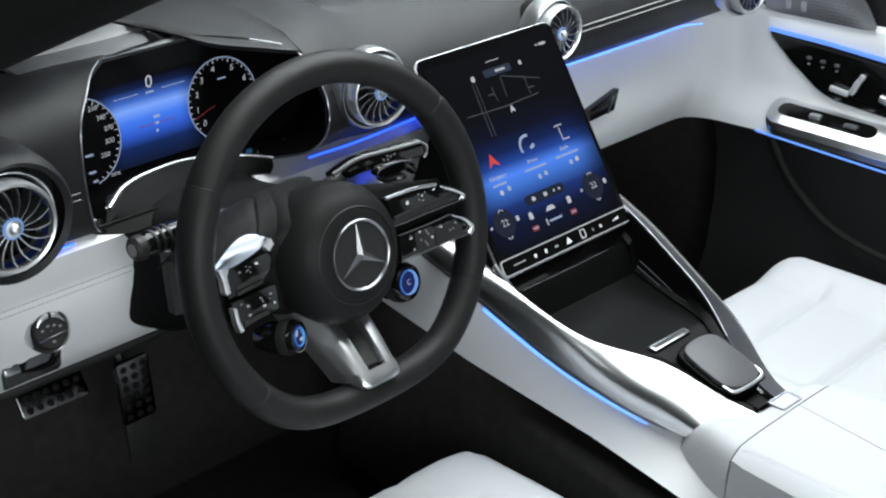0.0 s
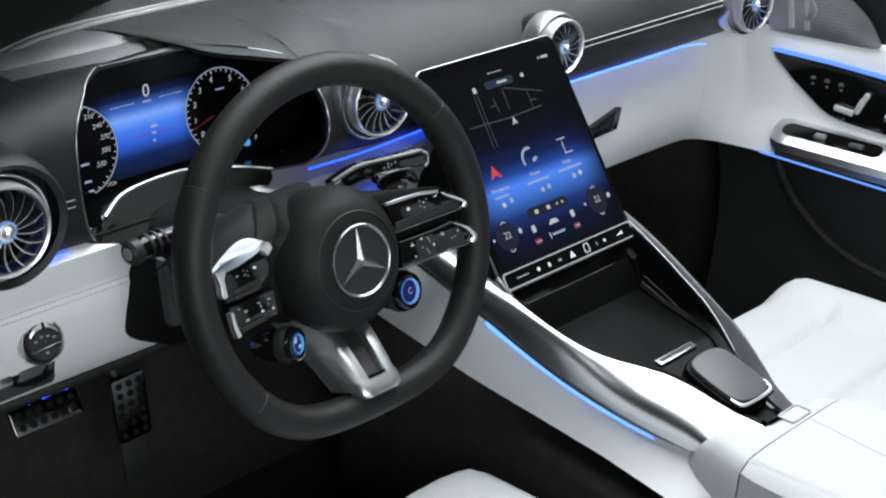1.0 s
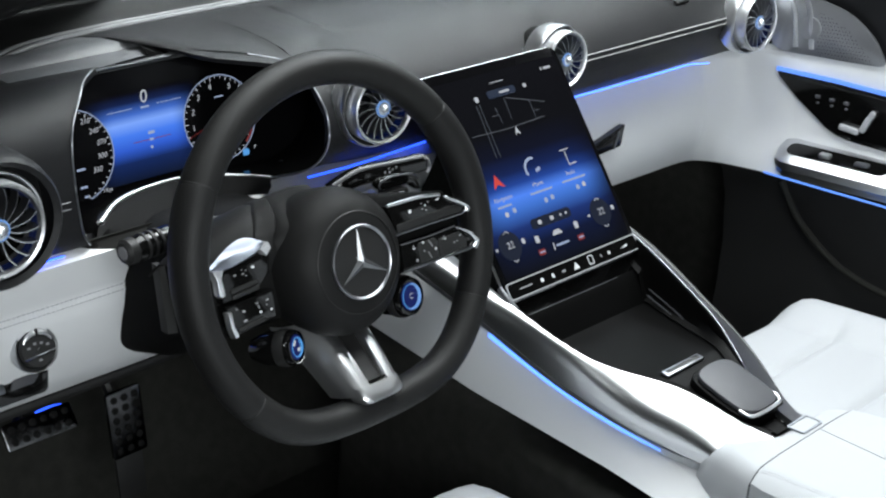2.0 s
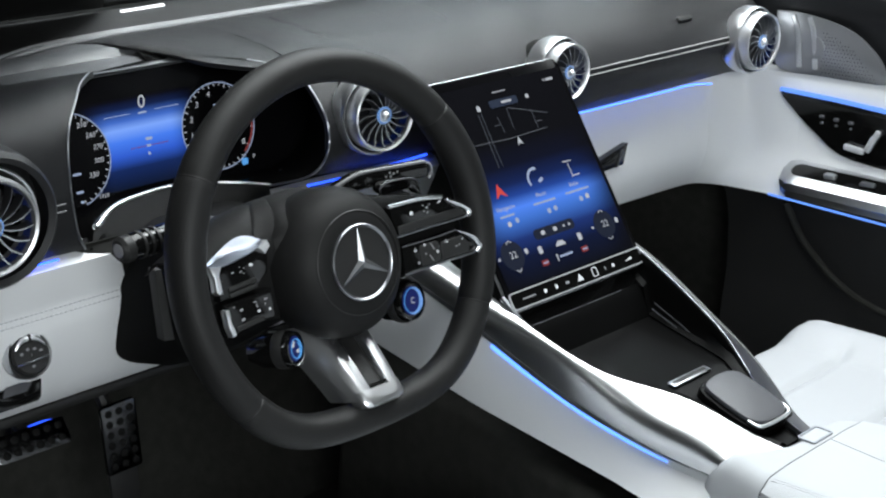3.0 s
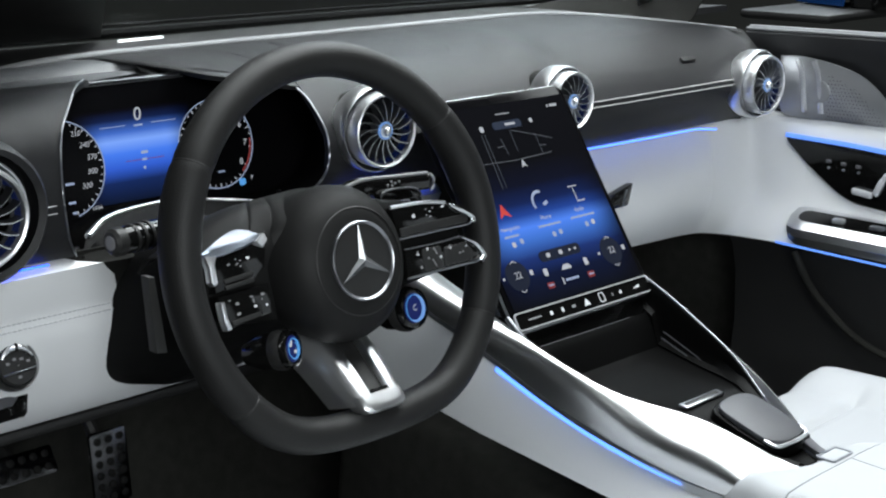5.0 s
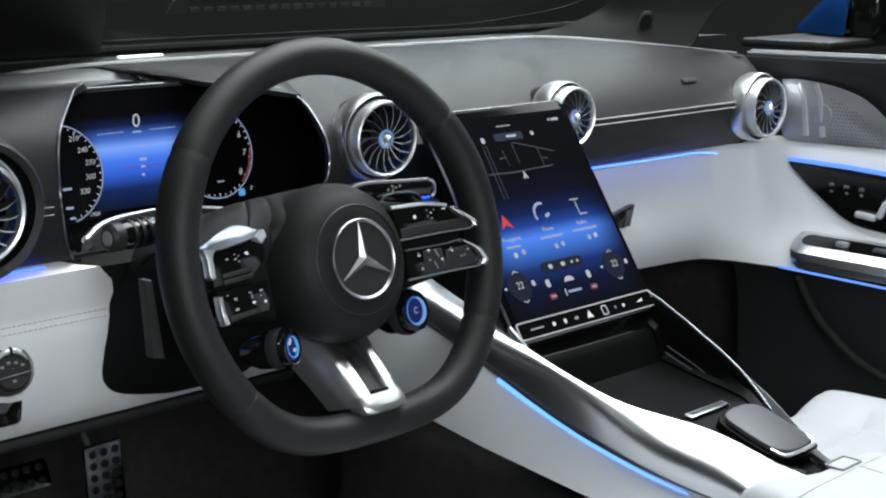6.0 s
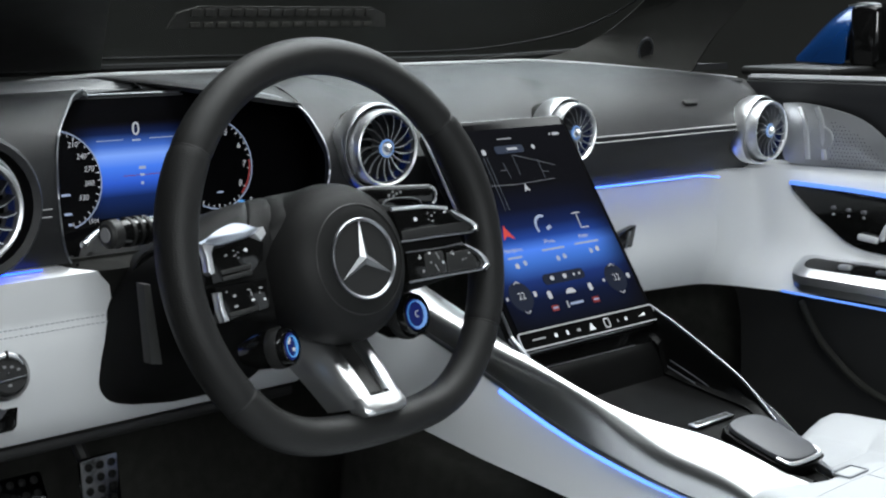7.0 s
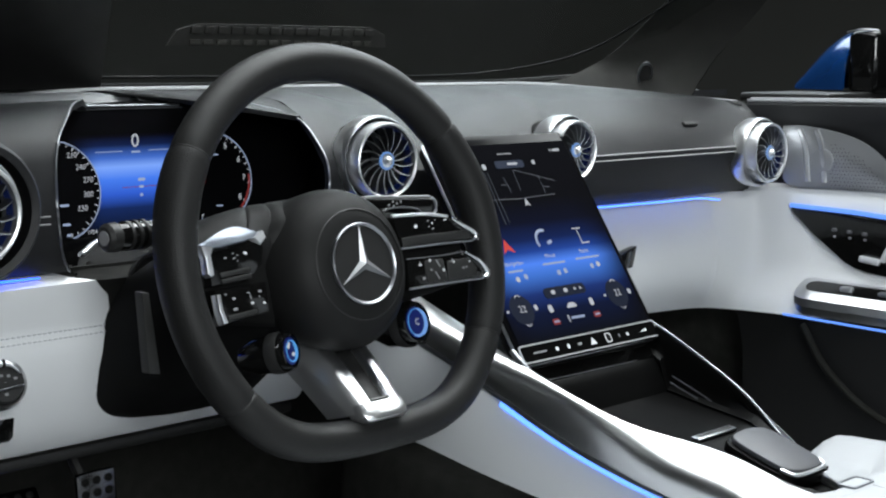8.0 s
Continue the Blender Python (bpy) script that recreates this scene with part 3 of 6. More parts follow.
# ---- round air vents ----
def vent(R):
    """A round turbine vent that faces local Z; R: radius of its housing."""
    v = thing("air_vent", "round satin metal air vent with curved dark vanes and blue-lit hub", "air vent", group="round dashboard vents")
    r = 0.875 * R
    part("housing", lathe([(R * 0.98, -0.034), (R * 1.04, -0.028), (R * 1.06, -0.014), (R * 1.055, -0.0095), (R * 1.03, -0.0072), (R * 1.00, -0.0076), (R * 0.97, -0.0110), (r * 1.03, -0.030)], 64), SATIN, v)
    part("gap_ring", lathe([(r * 1.055, -0.026), (r * 1.06, -0.016), (r * 1.03, -0.012), (r * 1.0, -0.012)], 48), GLOSS, v, "dark shadow gap")
    part("face_ring", lathe([(r * 1.035, -0.020), (r * 1.04, -0.002), (r * 1.035, 0.0040), (r * 1.02, 0.0068), (r * 0.985, 0.0075), (r * 0.94, 0.0062), (r * 0.905, 0.001), (r * 0.885, -0.016)], 64), FACERING, v, "bright metal face ring")
    part("duct", lathe([(r * 0.99, -0.004), (r * 0.97, -0.05), (0.002, -0.052)], 40), BLACKTRIM, v, "black inner duct")
    # faint emission painted in for the blue glint inside the face ring
    part("glint_ring", lathe([(r * 0.898, 0.0010), (r * 0.890, -0.0040), (r * 0.884, -0.0090)], 64), BLUEDIM, v, "thin ring glowing faintly blue for a reflection")
    for k in range(17):
        rows = []
        for i in range(9):
            f = i / 8
            rr = r * (0.20 + 0.69 * f)
            a = 2 * math.pi * k / 17 + 0.24 * f * f
            c, q = math.cos(a), math.sin(a)
            w = 0.00055 + 0.0002 * f
            rows.append([(rr * c - q * w * e, rr * q + c * w * e, z) for e, z in ((-1, 0.0048), (1, 0.0052), (2.6, -0.0055), (1.2, -0.0060))])
        part("vane", grid(rows, closed_v=True, caps=True), VANE, v)
    part("hub", lathe([(r * 0.23, -0.010), (r * 0.23, 0.0035), (r * 0.20, 0.0052), (r * 0.13, 0.0060), (r * 0.11, 0.0088), (r * 0.06, 0.0108), (0.0003, 0.0112)], 32), FACERING, v, "chrome hub")
    part("hub_light", lathe([(r * 0.250, 0.0032), (r * 0.240, 0.0048), (r * 0.205, 0.0057)], 32), ICE, v, "pale blue light ring")
    return v


for x, y, z, R, turn in ((-0.608, 0.197, 0.665, 0.0490, 0), (-0.1650, 0.184, 0.688, 0.0430, -4), (0.1385, 0.189, 0.686, 0.0380, 0), (0.551, 0.190, 0.665, 0.0445, 0)):
    vent(R).matrix_world = pose(x, y, z, 90, 0, turn)


# ---- lower dashboard in white leather ----
LOW_D = [(0.285, 0.600), (0.262, 0.597), (0.252, 0.590), (0.256, 0.575), (0.265, 0.552), (0.2675, 0.545), (0.2665, 0.538), (0.270, 0.520), (0.280, 0.490), (0.298, 0.452), (0.319, 0.424), (0.326, 0.420), (0.345, 0.424)]


def lower_driver():
    t = thing("knee_panel", "white leather lower dash panel with stitched seam, driver side", "dash panel")
    rows = [[(x, y, z) for y, z in LOW_D] for x in np.linspace(-0.80, -0.17, 30)]
    part("skin", shell(rows, 0.006), WHITE, t)
    rows = [[(x - 0.03 * k / 8, y, z) for k, (y, z) in enumerate(LOW_D[:9])] for x in np.linspace(-0.169, -0.006, 10)]
    part("skin_end", shell(rows, 0.006), WHITE, t)
    rows = []
    for y, z in [(0.262, 0.600)] + LOW_D[1:9]:
        # topmost row reaches further left: black standing for shade under the sill
        xl = float(np.interp(z, (0.49, 0.52, 0.57, 0.588, 0.60), (-0.415, -0.436, -0.452, -0.462, -0.51)))
        rows.append([(xl + (-0.29 - xl) * k / 7, y - (0.003 if 0 < k < 7 else -0.002), z + (0.003 if z > 0.595 else 0.0)) for k in range(8)])
    part("column_surround", shell(rows, -0.002), PILLAR, t, "black trim round the steering column, widened on top for sill shade")
    for dz in (0.0, -0.0065):
        b = bmesh.new()
        for k in range(70):
            x = -0.775 + 0.0052 * k
            add(b, rbox(0.0042, 0.0012, 0.0013, 0.0005, 1, pose(x, 0.2663 if dz == 0 else 0.266, 0.545 + dz)))
        tagged(part("stitching", b, WSTITCH, t, "grey double stitching"), kind="stuff")
    part("under_cover", rbox(0.62, 0.16, 0.012, 0.004, 2, pose(-0.48, 0.41, 0.41)), DARK, t)
    led = thing("light_strip", "blue ambient light strip under the dashboard edge", "light strip", group="ambient light strips")
    part("strip", tube([(-0.70, 0.249, 0.5985), (-0.60, 0.250, 0.5985), (-0.515, 0.254, 0.5975)], [0.0022, 0.0020, 0.0012], 8, flat=0.6), WASHLED, led)
    led = thing("light_strip", "blue ambient light strip beside the steering column", "light strip", group="ambient light strips")
    part("strip", tube([(-0.225, 0.236, 0.612), (-0.17, 0.238, 0.6095), (-0.115, 0.247, 0.606), (-0.025, 0.262, 0.602)], 0.0021, 8, flat=0.6), BLUELED, led)


lower_driver()


# glowing strip and holder added for a blue reflection on the brake's top edge
def footwell_glint():
    led = thing("light_strip", "short curved blue glow standing for a reflection on the brake pedal", "light strip", group="ambient light strips")
    part("strip", tube(spline([(-0.50, 0.42, 0.346), (-0.475, 0.42, 0.351), (-0.458, 0.42, 0.352), (-0.445, 0.42, 0.350)], 16), [0.0020 - 0.0001 * i for i in range(16)], 8), BLUELED, led)
    part("holder", tube([(-0.50, 0.424, 0.346), (-0.475, 0.47, 0.351), (-0.46, 0.585, 0.36)], 0.004, 8), DARK, led)


footwell_glint()


def lower_passenger():
    t = thing("glovebox_panel", "white leather lower dash panel sweeping round towards the door", "dash panel")
    # plan path along the bottom edge and along the top edge, with a rounded corner
    low = [(0.10, 0.237), (0.25, 0.255), (0.40, 0.273), (0.50, 0.285), (0.548, 0.288), (0.570, 0.272), (0.580, 0.245), (0.586, 0.205), (0.594, 0.135)]
    top = [(0.10, 0.275), (0.25, 0.279), (0.40, 0.282), (0.50, 0.283), (0.555, 0.278), (0.588, 0.255), (0.603, 0.238), (0.610, 0.200), (0.618, 0.135)]
    L, T = spline([(x, y, 0) for x, y in low], 40), spline([(x, y, 0) for x, y in top], 40)
    rows = []
    for i, (a, b) in enumerate(zip(L, T)):
        row = []
        for v in np.linspace(0, 1, 14):
            p = a.lerp(b, v)
            nrm = Vector((0.0, -1.0, 0)) if a.x < 0.54 else Vector((-0.75, -0.66, 0))
            zb = 0.477 - 0.07 * min(1.0, max(0.0, (a.x - 0.10) / 0.47)) + (0.03 if a.x < 0.1 else 0)
            zb = float(np.interp(a.x, (0.1, 0.2, 0.5, 0.573, 0.59), (0.474, 0.467, 0.444, 0.437, 0.437)))
            z = zb + (0.606 - zb) * v
            bulge = 0.034 * math.sin(math.pi * min(1, v * 1.02)) ** 0.8 * (0.55 + 0.45 * (1 - v)) * (1.0 if i < 22 else max(0.0, 1 - (i - 22) / 15))
            q = p + nrm * bulge + Vector((0, 0, z))
            # run out flush with the door skin
            w = min(1.0, max(0.0, (i - 21) / 12))
            dx = float(np.interp(z, (0.438, 0.448, 0.475, 0.50, 0.53, 0.603, 0.612), (-0.025, -0.024, -0.012, -0.004, -0.003, -0.001, 0.002)))
            q.x += (0.616 - 0.13 * (q.y - 0.187) + dx - 0.0012 + 0.003 * max(0, i - 37) - q.x) * w * w * (3 - 2 * w)
            row.append(q)
        rows.append(row)
    part("skin", shell(rows, -0.006), WHITE, t)
    b = plate([(-0.036, -0.012), (0.022, -0.012), (0.034, 0.010), (0.036, 0.0145), (-0.036, 0.004)], 0.010, 0.0, 0.001)
    b.transform(pose(0.295, 0.236, 0.5375, 84, 0, 6))
    part("glovebox_handle", b, GLOSS, t, "gloss black glovebox handle")
    b = plate([(0.004, -0.012), (0.006, -0.012), (0.020, 0.009), (0.018, 0.009)], 0.002, 0.0)
    b.transform(pose(0.295, 0.234, 0.5375, 84, 0, 6))
    part("handle_line", b, DSATIN, t)
    led = thing("light_strip", "blue ambient light strip under the passenger dashboard", "light strip", group="ambient light strips")
    part("strip", tube(spline([(0.13, 0.254, 0.6065), (0.25, 0.2545, 0.6055), (0.40, 0.2575, 0.603), (0.485, 0.260, 0.602), (0.510, 0.259, 0.600), (0.535, 0.256, 0.597)], 30), 0.0016, 8, flat=0.6), PALELED, led)


lower_passenger()


# ---- steering wheel ----
WHEEL = basis((-0.3568, 0.0254, 0.6226), (1, 0, 0), (0, math.sin(radians(14)), math.cos(radians(14))), (0, -math.cos(radians(14)), math.sin(radians(14))))
RAD, FLAT = 0.1692, 0.1546


def rim_point(a):
    """The rim's centre line: a circle with a flattened bottom; a in degrees from the top, clockwise."""
    x, y = RAD * math.sin(radians(a)), RAD * math.cos(radians(a))
    if y < -1e-6:
        y = -((-y) ** -12 + FLAT ** -12) ** (-1 / 12)
    return Vector((x, y, 0))


def rim_piece(a0, a1, n, fat=1.0):
    rows = []
    for k in range(n):
        a = a0 + (a1 - a0) * k / (n - 1)
        p = rim_point(a)
        d = (rim_point(a + 0.5) - rim_point(a - 0.5)).normalized()
        out = Vector((d.y, -d.x, 0)) * -1
        if out.dot(p) < 0:
            out = -out
        end = min(k, n - 1 - k)
        sh = fat * (0.965 if end == 0 else 1.0)
        g = 1 + 0.07 * math.exp(-((abs((a % 360) - 180) - 112) / 18) ** 2)
        rows.append([p + out * (0.0160 * g * sh * math.cos(q)) + Vector((0, 0, 0.0178 * g * sh * math.sin(q))) for q in np.linspace(0, 2 * math.pi, 22, endpoint=False)])
    return grid(rows, closed_v=True, caps=True)


def steering_wheel():
    w = thing("steering_wheel", "black leather flat-bottomed steering wheel with satin metal spokes", "steering wheel", WHEEL)
    for a0, a1, lm in ((-56, 52, RIM), (52.6, 120, RIMPERF), (120.6, 232, RIM), (232.6, 303.4, RIMPERF)):
        part("rim", rim_piece(a0, a1, 60), lm, w)
    for a in (-56.3, 52.3, 120.3, 232.3):
        part("rim_seam", rim_piece(a - 0.35, a + 0.35, 3, 0.975), DARK, w)
    b = bmesh.new()
    for k in range(90):
        a = 150 + 60 * k / 89
        p = rim_point(a)
        q = p * (1 - 0.0132 / p.length)
        add(b, rbox(0.0013, 0.002, 0.0009, 0.0003, 1, Matrix.Translation(q + Vector((0, 0, 0.006))) @ pose(0, 0, 0, 0, 0, 25)))
    tagged(part("rim_stitching", b, DPRINT, w, "dark grey thread stitching"), kind="stuff")
    # hub: round cushion with a broad rear body
    rows = []
    for r, z, cx, cy, sx in ((0.058, -0.055, -0.004, -0.004, 1.06), (0.066, -0.035, -0.004, -0.006, 1.05), (0.069, -0.016, -0.003, -0.008, 1.0), (0.068, -0.004, -0.002, -0.0085, 0.98),
                             (0.064, 0.006, -0.002, -0.0087, 0.97), (0.056, 0.0145, -0.002, -0.0087, 0.97), (0.047, 0.0195, -0.002, -0.0087, 0.97), (0.040, 0.0212, -0.002, -0.0087, 0.98), (0.020, 0.0218, -0.002, -0.0087, 1), (0.001, 0.0219, -0.002, -0.0087, 1)):
        rows.append([(cx + sx * r * math.cos(a), cy + r * math.sin(a) * (1.0 if math.sin(a) > 0 else 1.02), z) for a in np.linspace(0, 2 * math.pi, 64, endpoint=False)])
    part("hub", grid(rows, closed_v=True), HUBMAT, w)
    part("hub_groove", lathe([(0.0462, 0.0190), (0.0468, 0.0203), (0.0476, 0.0196)], 64, pose(-0.002, -0.0087, 0)), DARK, w)
    # wings behind the button pods
    for s in (-1, 1):
        rows = []
        for f in np.linspace(0, 1, 12):
            x = s * (0.030 + 0.112 * f)
            yt, yb = (0.050 if s > 0 else 0.040) - 0.026 * f ** 0.8, -0.052 + 0.016 * f
            z = (-0.032 if s > 0 else -0.044) + 0.018 * f
            th = 0.026 - 0.016 * f
            rows.append([(x, 0.5 * (yt + yb) + 0.5 * (yt - yb) * math.cos(q), z + th * math.sin(q) * (1.0 if math.sin(q) > 0 else 0.8)) for q in np.linspace(0, 2 * math.pi, 24, endpoint=False)])
        part("spoke_wing", grid(rows, closed_v=True, caps=True), BLACKTRIM, w)
    # smooth shoulder that runs from the hub over to the rim, in three pieces
    def shoulder(x, v):
        yt = float(np.interp(x, (-0.150, -0.104, -0.086, -0.055, -0.023, 0.004, 0.03), (0.026, 0.0455, 0.0507, 0.0557, 0.0575, 0.0590, 0.0570)))
        prof = ((-0.012, -0.095), (-0.001, -0.075), (0.0, -0.055), (-0.003, -0.040), (-0.010, -0.027), (-0.019, -0.0185), (-0.027, -0.0145), (-0.036, -0.0150), (-0.060, -0.024))
        k = [float(np.interp(v * 8, range(9), [p[n] for p in prof])) for n in (0, 1)]
        near = min(1.0, max(0.0, (x + 0.075) / 0.050))
        near *= min(1.0, max(0.0, (v - 0.25) / 0.4))
        return Vector((x, yt + k[0], k[1] + 0.024 * near * near * (3 - 2 * near)))
    def bound(v, x_top, x_low):
        return x_top + (x_low - x_top) * min(1.0, max(0.0, (v - 0.22) / 0.5)) ** 0.8
    edges = ((0.020, -0.012), (-0.031, -0.066), (-0.048, -0.090), (-0.150, -0.150))
    for k, lm in enumerate((HUBMAT, HUBMAT, HUBMAT)):
        rows = []
        for f in np.linspace(0.0, 1.0, 14):
            g = 0.012 + 0.976 * f
            sink = 0.0012 if f in (0.0, 1.0) else 0.0
            rows.append([shoulder(bound(v, edges[k][0], edges[k][1]) * (1 - g) + bound(v, edges[k + 1][0], edges[k + 1][1]) * g, v) + Vector((0, -sink, -sink)) for v in np.linspace(0, 1, 22)])
        part("shoulder", shell(rows, 0.002), lm, w)
    # emblem: ring and three-armed star, plain shapes
    em = part("emblem", lathe([(0.0348, 0.0205), (0.0346, 0.0234), (0.0338, 0.0242), (0.0326, 0.0234), (0.0318, 0.0222)], 72, pose(0, -0.0087, 0)), DSATIN, w, "chrome ring emblem with three-armed star")
    part("emblem_disc", lathe([(0.0322, 0.0220), (0.02, 0.0224), (0.0002, 0.0226)], 48, pose(0, -0.0087, 0)), DARK, em)
    for a in (90, 210, 330):
        bm = bmesh.new()
        c, s = math.cos(radians(a)), math.sin(radians(a))
        tip = bm.verts.new((0.0325 * c, 0.0325 * s - 0.0087, 0.0234))
        l, r_ = (bm.verts.new((0.0052 * math.cos(radians(a + q)), 0.0052 * math.sin(radians(a + q)) - 0.0087, 0.0226)) for q in (60, -60))
        o = bm.verts.new((0, -0.0087, 0.0254))
        bm.faces.new((tip, l, o))
        bm.faces.new((tip, o, r_))
        part("star_arm", bm, STARM, em, smooth=False)
    # right-hand button blades
    for hi, lo, zz in (([(0.054, 0.0290), (0.0928, 0.0280), (0.1212, 0.0240), (0.1313, 0.0190), (0.1505, 0.0076)], [(0.1525, 0.0027), (0.1459, 0.0005), (0.1049, 0.0012), (0.058, 0.0010)], 0.008),
                       ([(0.0587, -0.0100), (0.100, -0.0108), (0.1295, -0.0095), (0.1474, -0.0194), (0.1545, -0.0300)], [(0.1515, -0.0340), (0.143, -0.0350), (0.107, -0.0345), (0.056, -0.0350)], 0.012)):
        bl = part("button_blade", _at(plate(hi + lo, 0.016, 0.0, 0.002), pose(0, 0, zz)), GLOSS, w, "gloss black button blade")
        tip = spline([(x, y, zz + 0.0008) for x, y in (hi[2] if zz > 0.01 else (0.1245, 0.0228), hi[3], hi[4], lo[0], (lo[0][0] - 0.003, lo[0][1] - 0.0016))], 26)
        part("blade_tip", tube(tip, [0.0009 + 0.0021 * min(1, i / 9) for i in range(26)], 10), CHROME, bl, "bright metal tip")
        part("blade_rail", tube([(x, y - 0.0004, zz) for x, y in lo], 0.0010, 8), DSATIN, bl)
        part("blade_rail", tube(spline([(x, y + 0.0008, zz - 0.001) for x, y in hi[:3]], 12), 0.0017 if zz < 0.01 else 0.0006, 8), SATIN if zz < 0.01 else GREYPAD, bl)
        y0 = hi[0][1]
        if zz < 0.01:
            part("rocker", plate([(0.060, y0 - 0.0270), (0.060, y0 - 0.0190), (0.100, y0 - 0.0185), (0.140, y0 - 0.0185), (0.1465, y0 - 0.0235), (0.143, y0 - 0.0268)], 0.003, zz + 0.0012, 0.0008), DARK, bl)
            marks = ((0.078, -0.0105, 0.0042, 0.0040, 0), (0.094, -0.0065, 0.0018, 0.0018, 0), (0.094, -0.0120, 0.0018, 0.0018, 0), (0.0985, -0.0092, 0.0018, 0.0018, 0), (0.0985, -0.0140, 0.0030, 0.0014, 10), (0.1025, -0.0068, 0.0018, 0.0018, 0), (0.115, -0.0075, 0.0048, 0.0014, 0), (0.1165, -0.0060, 0.0026, 0.0012, 30))
        else:
            part("rocker", plate([(0.104, y0 - 0.0225), (0.106, y0 - 0.0055), (0.134, y0 - 0.0050), (0.142, y0 - 0.0150), (0.140, y0 - 0.0220)], 0.003, zz + 0.0012, 0.0008), DARK, bl)
            part("rocker", plate(rrect(0.024, 0.020, 0.003, 4, 0.090, y0 - 0.0125), 0.003, zz + 0.0008, 0.0008), DARK, bl)
            marks = ((0.0715, -0.0060, 0.0040, 0.0016, 0), (0.0715, -0.0045, 0.0014, 0.0040, 0), (0.0735, -0.0180, 0.0032, 0.0032, 0), (0.084, 0.0010 - 0.004, 0.0028, 0.0028, 0), (0.0935, -0.0065, 0.0014, 0.0095, 28), (0.0905, -0.0170, 0.0014, 0.0095, 28), (0.099, -0.0130, 0.0026, 0.0030, 0), (0.084, -0.0115, 0.0024, 0.0026, 0), (0.111, -0.0055, 0.0050, 0.0014, 40), (0.113, -0.0070, 0.0022, 0.0022, 0), (0.124, -0.0135, 0.0030, 0.0022, 0), (0.128, -0.0130, 0.0024, 0.0022, 0), (0.133, -0.0085, 0.0018, 0.0018, 0))
        for k, (u, v, ww, hh, tr) in enumerate(marks):
            part("symbol", _at(bar(ww * 0.82, hh * 0.82, 0, 0, 0, tr), pose(u, y0 + v, zz + 0.0018)), PRINT if k % 3 == 0 else MARK, bl)
    # left-hand button pods, set back under the metal cap
    for outl, zz, marks in (
            ([(-0.1370, -0.0100), (-0.0980, -0.0060), (-0.0840, 0.0030), (-0.0800, 0.0180), (-0.0935, 0.0240), (-0.1360, 0.0195)], -0.004,
             ((-0.1205, 0.0112, 0.0042, 0.0022, 10), (-0.1120, 0.0102, 0.0050, 0.0014, 20), (-0.1125, 0.0142, 0.0020, 0.0018, 0), (-0.1085, 0.0125, 0.0020, 0.0018, 0), (-0.1090, 0.0080, 0.0020, 0.0018, 0), (-0.1005, 0.0135, 0.0055, 0.0034, -20))),
            ([(-0.1330, -0.0410), (-0.1000, -0.0370), (-0.0860, -0.0360), (-0.0840, -0.0110), (-0.1365, -0.0125)], -0.003,
             ((-0.1265, -0.0175, 0.0024, 0.0020, 0), (-0.1195, -0.0215, 0.0052, 0.0034, 0), (-0.1195, -0.0300, 0.0062, 0.0034, 10), (-0.1045, -0.0185, 0.0052, 0.0016, -10), (-0.1030, -0.0220, 0.0016, 0.0060, 10), (-0.1020, -0.0270, 0.0044, 0.0030, 0), (-0.0930, -0.0185, 0.0056, 0.0026, 0), (-0.0945, -0.0225, 0.0020, 0.0020, 0), (-0.0905, -0.0280, 0.0036, 0.0032, 0)))):
        bl = part("button_pod", plate(outl, 0.014, zz, 0.0022), GLOSS, w, "gloss black button pod")
        for k, (u, v, ww, hh, tr) in enumerate(marks):
            part("symbol", _at(bar(ww * 0.82, hh * 0.82, 0, 0, 0, tr), pose(u, v, zz + 0.0006) @ Matrix.Diagonal((0.78, 0.78, 1, 1))), PRINT if k in (5, 8) else MARK, bl)
        mid = -0.001 if zz < -0.0035 else -0.0352
        for k in range(2 if mid > -0.01 else 1):
            part("rocker", rbox(0.030, 0.0040, 0.004, 0.0012, 2, pose(-0.113, mid - 0.005 * k, zz, 0, 0, 4)), DARK, bl)
    # folded metal cap over the pods
    low = spline([(-0.1470, 0.0225, 0.003), (-0.1320, 0.0210, 0.003), (-0.1130, 0.0225, 0.000), (-0.0950, 0.0248, -0.004), (-0.0785, 0.0300, -0.010)], 22)
    fold = spline([(-0.1468, 0.0232, 0.000), (-0.1310, 0.0240, -0.006), (-0.1110, 0.0268, -0.011), (-0.0940, 0.0275, -0.010), (-0.0785, 0.0305, -0.0125)], 22)
    back = spline([(-0.1465, 0.0236, -0.003), (-0.1300, 0.0270, -0.014), (-0.1105, 0.0340, -0.020), (-0.0940, 0.0372, -0.021), (-0.0785, 0.0325, -0.0165)], 22)
    cap = part("wing_cap", shell([[a, a.lerp(b, 0.5), b, b.lerp(c, 0.4) - Vector((0, 0.0012, 0)), c] for a, b, c in zip(low, fold, back)], -0.0012), CAPM, w, "bright metal cap")
    part("cap_facet", plate([(-0.0830, 0.0190), (-0.0765, 0.0245), (-0.0785, 0.0305), (-0.0877, 0.0250)], 0.010, -0.004, 0.001), BRIGHT, cap)
    part("side_bezel", plate([(-0.1470, 0.0225), (-0.1440, 0.0120), (-0.1445, 0.0000), (-0.1420, -0.0030), (-0.1384, -0.0015), (-0.1386, 0.0138), (-0.1350, 0.0205)], 0.008, 0.004, 0.0012), FACERING, w, "bright metal side strip")
    part("side_bezel", plate([(-0.1397, -0.0168), (-0.1392, -0.0313), (-0.1372, -0.0408), (-0.1325, -0.0400), (-0.1352, -0.0297), (-0.1357, -0.0172)], 0.008, 0.004, 0.0012), FACERING, w, "bright metal side strip")
